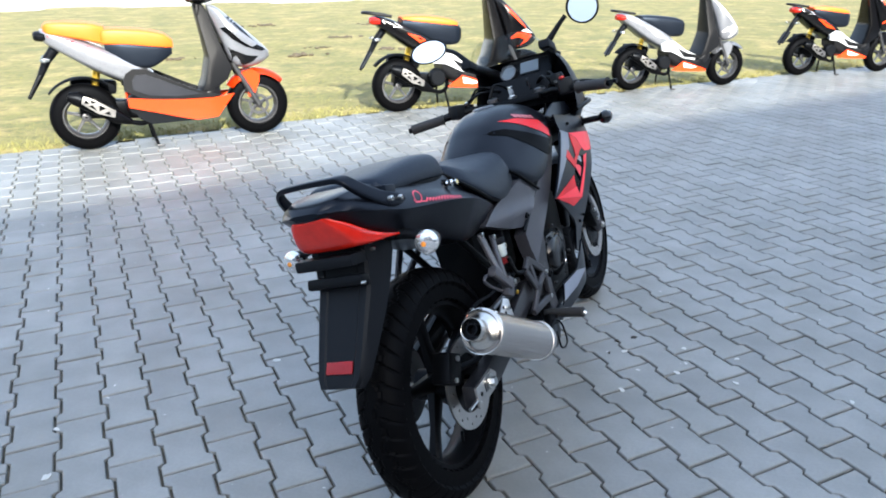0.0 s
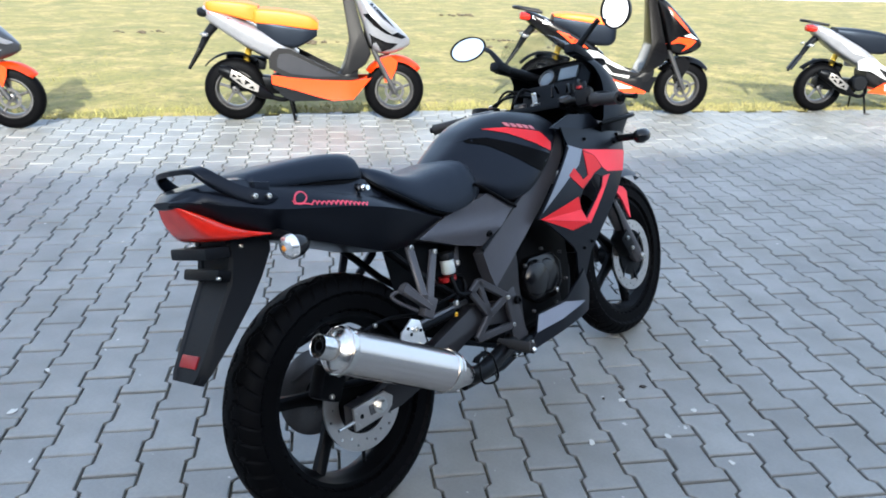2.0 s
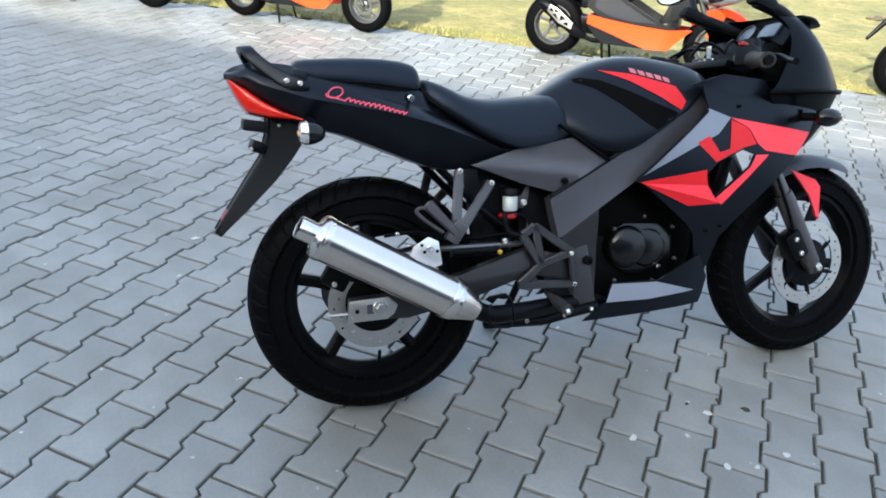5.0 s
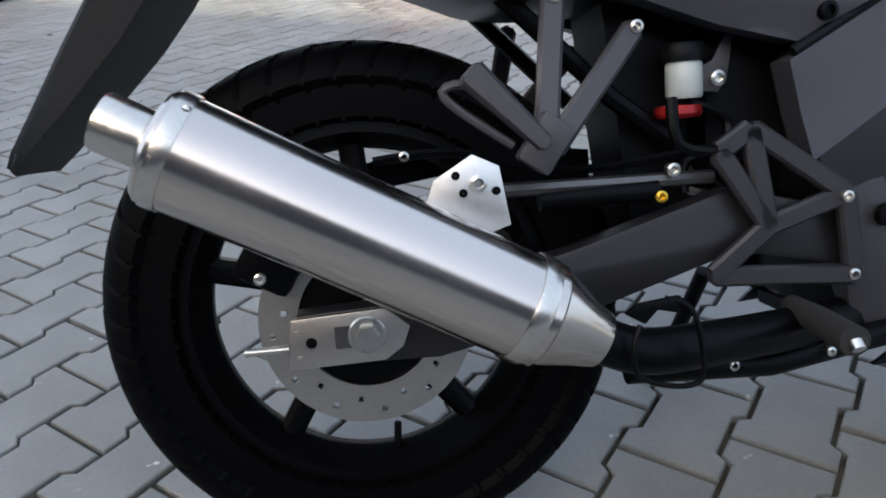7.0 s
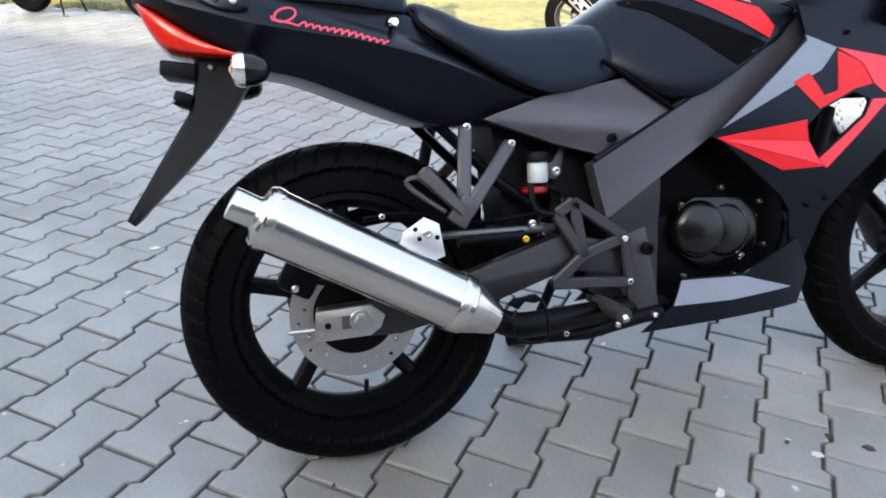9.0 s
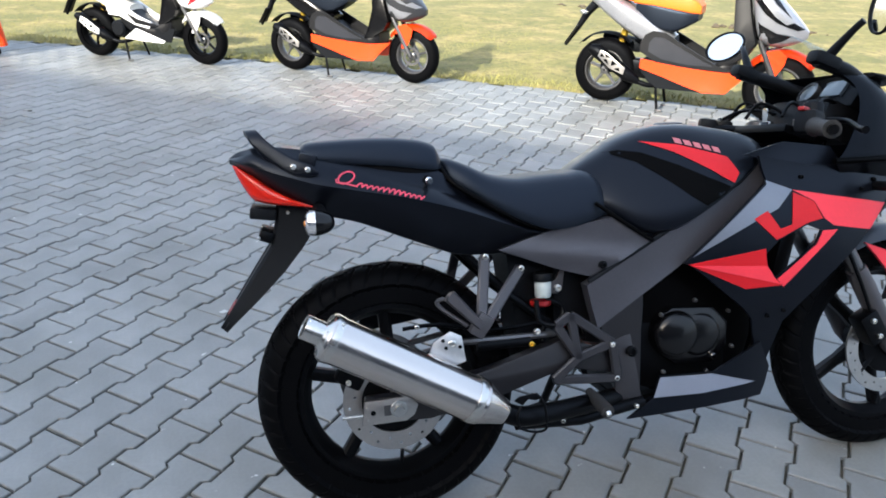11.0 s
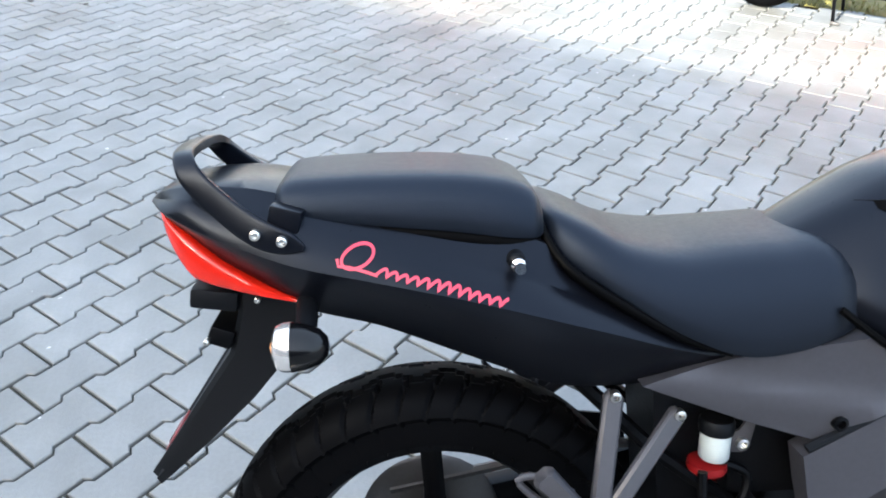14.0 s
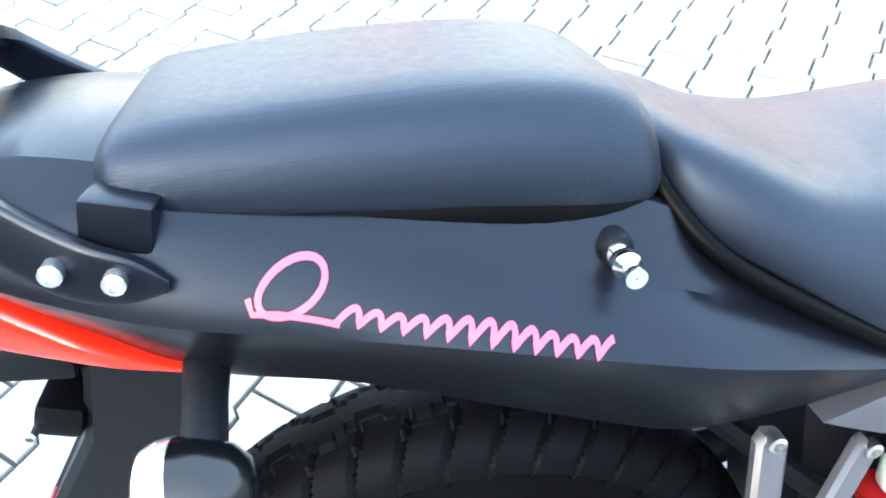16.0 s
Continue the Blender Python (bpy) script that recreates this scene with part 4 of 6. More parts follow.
part("filler_cap", disc([(0.0005, 0.869), (0.030, 0.869), (0.034, 0.866), (0.034, 0.857), (0.0005, 0.857)], 28, (0.70, 0, 0), "z"), "dark_alu", tank, "round lockable filler cap")
on_tank = lambda out, side: (lambda x, z: tank_y(x, z, out, side))
INLAY = [(0.500, 0.806), (0.530, 0.811), (0.575, 0.804), (0.651, 0.773), (0.710, 0.744), (0.762, 0.722), (0.752, 0.708), (0.700, 0.682), (0.668, 0.704), (0.62, 0.742), (0.56, 0.784)]
RED_T = [(0.578, 0.829), (0.660, 0.818), (0.768, 0.787), (0.788, 0.750), (0.772, 0.729), (0.745, 0.744), (0.721, 0.760), (0.650, 0.801)]
for s in (-1, 1):
    part("tank_inlay", panel(INLAY, on_tank(0.0015, s), 0.003, 0.02, s), "deep_black", tank, "gloss black tank inlay")
    part("tank_flash", panel(RED_T, on_tank(0.0020, s), 0.003, 0.02, s), "red_paint", tank, "red painted flash")
    for k in range(5):
        x0 = 0.655 + 0.021 * k
        part("marking", panel([(x0, 0.834 - 0.27 * (x0 - 0.655)), (x0 + 0.015, 0.830 - 0.27 * (x0 - 0.655)), (x0 + 0.017, 0.818 - 0.27 * (x0 - 0.655)), (x0 + 0.002, 0.822 - 0.27 * (x0 - 0.655))], on_tank(0.0026, s), 0.002, 0.02, s), "pearl", tank)
GREY = [(0.235, 0.610), (0.338, 0.642), (0.487, 0.668), (0.580, 0.614), (0.437, 0.540), (0.360, 0.562)]
for s in (-1, 1):
    sp = part("side_panel", panel(GREY, lambda x, z: 0.118 + 0.035 * min(1, max(0, (x - 0.23) / 0.3)) + 0.010 * max(0, 1 - abs(z - (0.60 - 0.13 * (x - 0.3))) / 0.03), 0.03, 0.018, s), "grey_paint", bike, "matt grey side panel with a pressed crease")
    bolt(0.461, s * 0.152, 0.566, 0.009, s, sp, "black_metal", "rubber_plug")
part("seat_lock_washer", disc([(0.0005, -0.134), (0.0085, -0.134), (0.010, -0.131), (0.010, -0.115), (0.0005, -0.115)], 20, (0.085, 0, 0.767)), "black_plastic", bike)
part("seat_lock_knob", disc([(0.0005, -0.160), (0.0058, -0.160), (0.0062, -0.157), (0.0042, -0.153), (0.0042, -0.150), (0.0078, -0.147), (0.0078, -0.141), (0.0055, -0.138), (0.0068, -0.134), (0.0005, -0.130)], 20, (0.085, 0, 0.766)), "chrome", bike, "chrome lock knob on the tail")

# tail light, grab rail, plate holder, rear indicators
LIGHT = [(-0.304, 0.042, 0.808, 0.821), (-0.294, 0.068, 0.784, 0.812), (-0.280, 0.086, 0.757, 0.803), (-0.266, 0.097, 0.739, 0.794), (-0.250, 0.105, 0.733, 0.782), (-0.223, 0.113, 0.728, 0.762), (-0.190, 0.125, 0.725, 0.743), (-0.150, 0.132, 0.721, 0.727)]
part("tail_light", seat_over(loft([(x, hw * 0.87, zb, zt) for x, hw, zb, zt in LIGHT], 4.5, 5, 40)), "red_lens", bike, "wide red tail light lens")
# grab rail: one flattened bar, up from a foot on each side and across behind the pillion seat
RAIL = resample([(-0.268, 0.0, 0.879, 0.0110, 0.0010, 0.0, 0.0062), (-0.266, 0.050, 0.878, 0.0110, 0.0010, 0.0004, 0.0062), (-0.262, 0.078, 0.876, 0.0112, 0.0015, 0.0015, 0.0060), (-0.258, 0.092, 0.870, 0.0115, 0.0035, 0.0040, 0.0045), (-0.252, 0.100, 0.861, 0.0110, 0.0070, 0.0060, 0.0020),
                 (-0.238, 0.108, 0.846, 0.0088, 0.0105, 0.0065, 0.0010), (-0.218, 0.117, 0.829, 0.0088, 0.0108, 0.0065, 0.0010), (-0.196, 0.127, 0.813, 0.0092, 0.0118, 0.0065, 0.0010), (-0.174, 0.137, 0.802, 0.0080, 0.0128, 0.0062, 0.0010), (-0.153, 0.142, 0.796, 0.0055, 0.0110, 0.0050, 0.0005), (-0.136, 0.145, 0.792, 0.0010, 0.0030, 0.0030, 0.0002)], 4)
def rail_rows(side, stations):
    """Rounded oblong sections: wide along (wx, wz), thick along (ny, nz)."""
    out = []
    for x, y, z, wx, wz, ny, nz in stations:
        row = []
        for k in range(16):
            a = 2 * math.pi * k / 16
            c, t = (math.copysign(abs(v) ** 0.38, v) for v in (math.cos(a), math.sin(a)))
            row.append((x + wx * c, side * (y + ny * t), z + wz * c + nz * t))
        out.append(row)
    return out
grab = part("grab_rail", seat_over(grid_faces(bmesh.new(), rail_rows(-1, RAIL[::-1]) + [[(x, -y, z) for x, y, z in r] for r in rail_rows(-1, RAIL[1:])])), "matt_black", bike, "black alloy grab rail", 32)
for s in (-1, 1):
    part("rail_foot", seat_over(box(-0.156, s * 0.112, 0.812, 0.034, 0.034, 0.036, 0.003, (0, 14, s * 6))), "matt_black", grab)
    bolt(-0.184, s * 0.143 * 0.88 - 0.018, 0.806, 0.0055, s, grab), bolt(-0.157, s * 0.149 * 0.88 - 0.018, 0.800, 0.0055, s, grab)
# plate holder: a hollow-backed arm with deep side flanges
rows = []
for xr, zr, xf, zf, w in ((-0.222, 0.730, -0.132, 0.730, 0.070), (-0.225, 0.692, -0.140, 0.688, 0.069), (-0.239, 0.642, -0.172, 0.640, 0.067), (-0.275, 0.590, -0.213, 0.590, 0.064), (-0.315, 0.530, -0.270, 0.533, 0.060), (-0.343, 0.489, -0.320, 0.487, 0.056), (-0.353, 0.474, -0.340, 0.466, 0.046)):
    half_ = [(xr + 0.002, 0), (xr + 0.002, w * 0.60), (xr - 0.001, w * 0.66), (xr - 0.001, w * 0.90), (xr + 0.006, w), (xr + (xf - xr) * 0.45, w * 1.08), (xf, w * 1.20), (xf, w * 1.0)]
    zz = lambda x: zr + (zf - zr) * (x - xr) / (xf - xr)
    rows.append([(x, -y, zz(x)) for x, y in half_] + [(x, y, zz(x)) for x, y in half_[:0:-1]])
mud = part("plate_holder", grid_faces(bmesh.new(), rows), "black_plastic", bike, "long black plastic rear mudguard and plate holder", 25)
part("plate_bracket", box(-0.250, 0, 0.711, 0.054, 0.146, 0.024, 0.005, (0, 8, 0)), "black_plastic", mud)
part("plate_lamp", box(-0.247, 0, 0.664, 0.030, 0.142, 0.024, 0.006, (0, 20, 0)), "black_metal", mud)
part("reflector", box(-0.3295, 0, 0.508, 0.004, 0.066, 0.026, 0.0015, (0, 35, 0)), "dark_red", mud, "small rectangular dark red reflector")
bolt(-0.262, -0.074, 0.662, 0.0035, -1, mud), bolt(-0.200, -0.076, 0.712, 0.0035, -1, mud)
for s in (-1, 1):
    ind = part("rear_indicator", tube([(-0.140, s * 0.10, 0.722), (-0.138, s * 0.135, 0.716), (-0.137, s * 0.168, 0.706)], [0.014, 0.012, 0.012], 10), "black_plastic", bike, "black indicator with a clear lens")
    c_ = (-0.148, s * 0.178, 0.697)
    part("shell", lathe([(0.0005, 0.036), (0.010, 0.034), (0.018, 0.026), (0.0235, 0.012), (0.0255, -0.002), (0.0005, -0.002)], 28, c_, "x"), "gloss_black", ind)
    part("lens", lathe([(0.0005, -0.002), (0.0258, -0.002), (0.0255, -0.010), (0.0225, -0.017), (0.014, -0.021), (0.0005, -0.022)], 28, c_, "x"), "bright_lens", ind, "clear ribbed plastic lens")
    part("bulb", lathe([(0.0005, -0.020), (0.006, -0.020), (0.0055, -0.023), (0.0005, -0.0245)], 12, c_, "x"), "amber", ind, "amber bulb")

# tail script: a slanting ring and a run of joined slanting strokes
on_tail = lambda x, z: tail_y(x, z) * 0.88 + 0.018 + 0.0012
def stroke(points, w):
    """A ribbon of constant width on the tail's side."""
    bm = bmesh.new()
    pts = [Vector((x, 0, z)) for x, z, *_ in points]
    left, right = [], []
    for i, p in enumerate(pts):
        d = (pts[min(i + 1, len(pts) - 1)] - pts[max(i - 1, 0)]).normalized()
        nrm = Vector((-d.z, 0, d.x)) * w
        for row, q in ((left, p + nrm), (right, p - nrm)):
            row.append((q.x, -on_tail(q.x, q.z), q.z))
    return grid_faces(bm, [left, right], closed=False)
def base_z(x):
    return 0.7720 - 0.255 * (x + 0.080)
part("tail_script", stroke([(-0.082 + 0.0155 * math.cos(a) + 0.006 * math.sin(a), base_z(-0.078) + 0.009 + 0.0115 * math.sin(a)) for a in np.linspace(0.3, 6.6, 26)], 0.0016), "decal_red", tail, "pink-red flowing script marking")
part("tail_script", stroke([(-0.103, base_z(-0.1) + 0.002), (-0.102, base_z(-0.1) - 0.005), (-0.090, base_z(-0.09) - 0.004), (-0.072, base_z(-0.07) - 0.004), (-0.062, base_z(-0.06) - 0.005)], 0.0015), "decal_red", tail)
wave = []
for k in range(201):
    u = k / 200
    x = -0.064 + 0.131 * u
    lift = (0.0070 - 0.0012 * math.sin(u * 9)) * abs(math.sin(u * math.pi * 12.5)) ** 0.8
    wave.append((x + 0.85 * lift, base_z(x) - 0.0052 + lift))
part("tail_script", stroke(wave, 0.0015), "decal_red", tail)

# fairing
def fair_y(x, z):
    y = 0.172 + 0.016 * math.sin(math.pi * min(1, max(0, (z - 0.45) / 0.30)))
    return y - 1.0 * max(0, x - 1.02) ** 2 - 0.30 * max(0, 0.45 - z) - 0.10 * max(0, 0.78 - x) * 0.4
# upper and lower halves meet in the middle of the opening
UP = [(0.640, 0.560), (0.843, 0.728), (0.825, 0.786), (0.945, 0.762), (1.05, 0.758), (1.185, 0.748), (1.200, 0.712), (1.158, 0.655), (1.080, 0.572), (1.02, 0.5165), (0.964, 0.584), (0.977, 0.613), (0.941, 0.627), (0.869, 0.597), (0.838, 0.568), (0.66, 0.552)]
LOW = [(0.66, 0.552), (0.838, 0.568), (0.845, 0.530), (0.870, 0.512), (0.964, 0.584), (1.02, 0.5165), (0.945, 0.447), (0.905, 0.400), (0.886, 0.308), (0.848, 0.330), (0.822, 0.415), (0.800, 0.440)]
RED1 = [(0.650, 0.556), (0.836, 0.580), (0.838, 0.562), (0.845, 0.529), (0.868, 0.508), (0.885, 0.492), (0.793, 0.490)]
PINK1 = [(0.660, 0.553), (0.842, 0.540), (0.867, 0.506), (0.885, 0.494)]
PINK2 = [(0.872, 0.507), (0.966, 0.581), (0.982, 0.612), (1.020, 0.612), (0.890, 0.488)]
RED2 = [(0.905, 0.708), (1.007, 0.690), (1.165, 0.664), (1.112, 0.606), (1.010, 0.622), (0.985, 0.640), (0.960, 0.680)]
RED3 = [(0.806, 0.648), (0.840, 0.664), (0.872, 0.622), (0.902, 0.630), (0.906, 0.702), (0.958, 0.680), (0.980, 0.640), (0.941, 0.632), (0.862, 0.598)]
PALE = [(0.660, 0.572), (0.842, 0.722), (0.840, 0.732), (0.905, 0.708), (0.868, 0.668), (0.790, 0.634)]
for s in (-1, 1):
    f = part("side_fairing", panel(UP, fair_y, 0.006, 0.03, s), "matt_black", bike, "matt black side fairing with red patches")
    part("lower_fairing", panel(LOW, fair_y, 0.006, 0.03, s), "matt_black", f)
    for nm, o, mt, lift in (("flash", RED1, "red_paint", 0.0015), ("flash", PINK1, "pink_paint", 0.003), ("flash", PINK2, "pink_paint", 0.0015), ("flash", RED2, "pink_paint", 0.0015), ("flash", RED3, "red_paint", 0.0018), ("pale_edge", PALE, "light_grey", 0.001)):
        part(nm, panel(o, lambda x, z, q=lift: fair_y(x, z) + q, 0.003, 0.03, s), mt, f)
    for bx, bz in ((0.93, 0.735), (1.09, 0.70), (1.13, 0.72), (0.86, 0.42), (0.90, 0.43)):
        bolt(bx, s * (fair_y(bx, bz) + 0.001), bz, 0.005, s, f, "black_metal")
    part("inner_cowl", panel([(0.80, 0.79), (0.90, 0.815), (1.02, 0.80), (1.05, 0.757), (0.94, 0.76), (0.83, 0.782)], lambda x, z: 0.155 + 0.2 * max(0, 0.80 - z), 0.006, 0.03, s), "matt_black", bike)
    fi = part("front_indicator", tube([(1.135, s * 0.15, 0.705), (1.140, s * 0.225, 0.704)], 0.011, 10), "black_plastic", bike, "black front indicator on a short stalk")
    part("shell", lathe([(0.0005, 0.036), (0.012, 0.032), (0.021, 0.016), (0.0235, -0.004), (0.020, -0.024), (0.010, -0.036), (0.0005, -0.038)], 24, (1.142, s * 0.248, 0.704), "x"), "gloss_black", fi)
part("fork_cowl", box(1.00, 0, 0.70, 0.20, 0.20, 0.06, 0.02), "black_plastic", bike)
BELLY = [(0.594, 0.302), (0.581, 0.253), (0.520, 0.206), (0.863, 0.224), (0.874, 0.250), (0.884, 0.292), (0.848, 0.358), (0.790, 0.332), (0.726, 0.300)]
belly_y = lambda x, z: 0.120 + 0.10 * (z - 0.25) + 0.05 * max(0, 0.8 - abs(x - 0.7)) - 0.5 * max(0, x - 0.80) ** 1.5
for s in (-1, 1):
    b_ = part("belly_pan", panel(BELLY, belly_y, 0.006, 0.03, s), "matt_black", bike, "matt black belly pan")
    part("pale_patch", panel([(0.594, 0.300), (0.581, 0.252), (0.700, 0.252), (0.84, 0.262), (0.72, 0.297)], lambda x, z: belly_y(x, z) + 0.0015, 0.003, 0.03, s), "belly_grey", b_, "pale blue-grey patch")
part("belly_floor", box(0.70, 0, 0.222, 0.34, 0.22, 0.02, 0.006), "black_plastic", bike)

# nose cowl and windscreen: stations up the screen
def cowl(stations, ring=22):
    rows = []
    for xf, z, w, xb in resample(stations, 4):
        rows.append([(xb + (xf - xb) * math.sin(a) ** 0.8, w * math.copysign(abs(math.cos(a)) ** 0.75, math.cos(a)), z) for a in np.linspace(0, math.pi, ring)])
    bm = grid_faces(bmesh.new(), rows, closed=False)
    ext = bmesh.ops.solidify(bm, geom=bm.faces[:], thickness=0.004)
    return bm
part("nose_cowl", cowl([(1.27, 0.62, 0.09, 1.12), (1.31, 0.68, 0.13, 1.10), (1.325, 0.735, 0.170, 1.04), (1.328, 0.765, 0.196, 1.005), (1.315, 0.795, 0.194, 1.03), (1.265, 0.875, 0.178, 1.075), (1.205, 0.935, 0.160, 1.075), (1.150, 0.972, 0.145, 1.03)]), "matt_black", bike, "black nose cowl and tinted screen base")
part("cowl_rim", tube([(1.0, -0.196, 0.767), (1.20, -0.188, 0.767), (1.29, -0.12, 0.766), (1.328, 0, 0.765), (1.29, 0.12, 0.766), (1.20, 0.188, 0.767), (1.0, 0.196, 0.767)], 0.007, 8, smooth=4), "deep_black", bike, "black lip of the nose cowl")
ws = part("windscreen", cowl([(1.150, 0.973, 0.145, 1.03), (1.08, 1.015, 0.125, 0.99), (1.02, 1.045, 0.098, 0.97), (0.975, 1.064, 0.060, 0.955)]), "clear_screen", bike, "clear curved windscreen")
ws.visible_shadow = False
part("headlight", lathe([(0.0005, 0.03), (0.05, 0.022), (0.075, 0.0), (0.07, -0.03), (0.0005, -0.04)], 28, (1.295, 0, 0.700), "x"), "clear_lens", bike, "clear headlight")

# mirrors on the screen's edge
for s, cx, cy, cz in ((-1, 1.033, -0.280, 1.080), (1, 1.050, 0.306, 1.081)):
    bx, by, bz = 1.015, s * 0.145, 1.0
    base = part("mirror_base", box(bx - 0.01, by, bz - 0.008, 0.07, 0.04, 0.03, 0.010, (0, 20, 0)), "black_plastic", bike, "black mirror foot on the cowl")
    mr = part("mirror", tube([(bx, by, bz), (bx + 0.02, by + s * 0.05, bz + 0.05), (cx + 0.012, cy - s * 0.065, cz - 0.012)], [0.012, 0.008, 0.008], 10, smooth=4), "black_plastic", bike, "black rear-view mirror on a stalk")
    part("screen_bracket", tube([(bx - 0.03, by, bz - 0.008), (bx + 0.05, by * 0.95, bz - 0.03), (1.15, by * 0.75, 0.935)], [0.015, 0.018, 0.016], 10, smooth=4), "black_plastic", bike, "black bracket holding the screen")
    tilt = pose(cx, cy, cz, 18 if s < 0 else 0, 10 if s < 0 else 21, -21 if s < 0 else 14)
    shell = part("shell", lathe([(0.0005, 0.030), (0.55, 0.026), (0.85, 0.014), (1.0, 0.0), (0.97, -0.006), (0.89, -0.002), (0.89, 0.002), (0.0005, 0.004)], 36, axis="x"), "black_plastic", mr)
    glass = part("glass", lathe([(0.0005, -0.001), (0.89, -0.001), (0.89, 0.001), (0.0005, 0.001)], 36, axis="x"), "mirror", mr, "bright mirror glass")
    for o in (shell, glass):
        o.matrix_local = tilt @ Matrix.Diagonal((1, 0.066 if s < 0 else 0.070, 0.052 if s < 0 else 0.044, 1))

# steering: fork, yokes, bars, instruments
for s in (-1, 1):
    fk = part("fork_leg", tube([(1.072, s * 0.082, 0.66), (1.175, s * 0.082, 0.478), (1.285, s * 0.082, 0.278)], [0.019, 0.019, 0.019], 18), "dark_alu", bike, "grey telescopic fork leg")
    part("slider", tube([(1.165, s * 0.082, 0.494), (1.18, s * 0.082, 0.470), (1.280, s * 0.082, 0.290), (1.296, s * 0.082, 0.260)], [0.025, 0.026, 0.025, 0.016], 18), "strut_grey", fk, "dark grey fork slider")
    bolt(1.287, s * 0.108, 0.276, 0.010, s, fk)
part("front_axle", tube([(1.285, -0.11, 0.282), (1.285, 0.11, 0.282)], 0.009), "bolt", bike)
fc = part("front_caliper", box(1.205, -0.088, 0.345, 0.055, 0.05, 0.085, 0.010, (0, -30, 0)), "black_metal", bike, "black front brake caliper")
bolt(1.195, -0.115, 0.365, 0.007, -1, fc), bolt(1.215, -0.115, 0.325, 0.007, -1, fc)
part("brake_hose", tube([(1.20, -0.10, 0.38), (1.16, -0.11, 0.46), (1.12, -0.10, 0.56)], 0.005, 8, smooth=3), "black_metal", fc)
def fender(a0, a1, r, half, y0, drop):
    rows = []
    for k in range(19):
        a = radians(a0 + (a1 - a0) * k / 18)
        taper = min(1, 0.35 + 2.2 * math.sin(math.pi * min(1, max(0, (k + 0.6) / 19.2))))
        row = []
        for j in range(13):
            u = -1 + 2 * j / 12
            row.append((FW[0] + (r - drop * abs(u) ** 3) * math.cos(a), half * taper * u, FW[2] + (r - drop * abs(u) ** 3) * math.sin(a)))
        rows.append(row)
    bm = grid_faces(bmesh.new(), rows, closed=False)
    bmesh.ops.solidify(bm, geom=bm.faces[:], thickness=0.004)
    return bm
fe = part("front_fender", fender(60, 124, 0.312, 0.072, 0, 0.035), "fender_grey", bike, "blue-grey front mudguard with red stays")
for s in (-1, 1):
    part("stay", panel([(1.200, 0.556), (1.285, 0.525), (1.304, 0.505), (1.308, 0.410), (1.298, 0.420), (1.270, 0.480), (1.235, 0.520)], lambda x, z: 0.072, 0.008, 0.03, s), "pink_paint", fe, "red mudguard stay")
part("top_yoke", box(0.985, 0, 0.832, 0.09, 0.20, 0.022, 0.008, (0, 20, 0)), "black_metal", bike, "black top fork yoke")
part("ignition_lock", disc([(0.0005, 0.862), (0.017, 0.862), (0.018, 0.84), (0.0005, 0.84)], 20, (0.965, 0, 0), "z"), "chrome", bike)
for s in (-1, 1):
    bar = part("handlebar", tube([(0.985, s * 0.085, 0.842), (0.95, s * 0.15, 0.850), (0.858, s * 0.353, 0.838)], 0.011, 12), "black_metal", bike, "black clip-on handlebar")
    d = Vector((0.858 - 0.95, s * 0.203, -0.012)).normalized()
    p1 = Vector((0.858, s * 0.353, 0.838))
    part("grip", tube([p1 - d * 0.118, p1 - d * 0.112, p1 - d * 0.01, p1], [0.021, 0.0165, 0.0170, 0.0185], 16), "grip_rubber", bar, "black rubber grip")
    part("bar_end", tube([p1, p1 + d * 0.012], 0.010, 12), "black_metal", bar)
    sg = part("switch_box", box(0.928, s * 0.200, 0.855, 0.045, 0.05, 0.05, 0.010, (0, 10, s * -24)), "black_plastic", bar)
    if s < 0:
        part("stop_switch", box(0.916, s * 0.196, 0.884, 0.024, 0.016, 0.010, 0.003, (0, 10, 24)), "red_plastic", sg, "red stop switch")
    part("lever", tube([(0.955, s * 0.185, 0.858), (0.985, s * 0.24, 0.855), (0.935, s * 0.335, 0.838), (0.925, s * 0.365, 0.834)], [0.008, 0.006, 0.006, 0.008], 10, smooth=4), "black_metal", bar, "black hand lever")
    perch = part("lever_perch", box(0.962, s * 0.172, 0.856, 0.040, 0.030, 0.032, 0.008, (0, 10, s * -24)), "black_metal", bar)
    part("pinch_bolt", tube([(0.945, s * 0.165, 0.872), (0.943, s * 0.165, 0.880)], 0.006, 8), "bolt", perch)
    part("fork_cap", disc([(0.0005, 0.868), (0.012, 0.868), (0.020, 0.864), (0.021, 0.838), (0.0005, 0.838)], 20, (0.998, s * 0.088, 0), "z"), "dark_alu", bike)
    part("cable", tube([(0.965, s * 0.17, 0.868), (1.02, s * 0.13, 0.905), (1.09, s * 0.09, 0.88), (1.06, s * 0.06, 0.76)], 0.005, 8, smooth=5), "black_metal", bar)
    part("cable", tube([(0.95, s * 0.18, 0.87), (0.995, s * 0.12, 0.895), (1.06, s * 0.05, 0.865), (1.05, 0, 0.76)], 0.0045, 8, smooth=5), "black_metal", bar)
part("front_reservoir", disc([(0.0005, 0.868), (0.022, 0.868), (0.022, 0.895), (0.019, 0.90), (0.0005, 0.90)], 20, (0.965, -0.165, 0), "z"), "black_plastic", bike)
dash = part("instrument_panel", box(1.160, -0.005, 0.918, 0.045, 0.20, 0.100, 0.016, (0, 38, 0)), "black_plastic", bike, "black instrument panel")
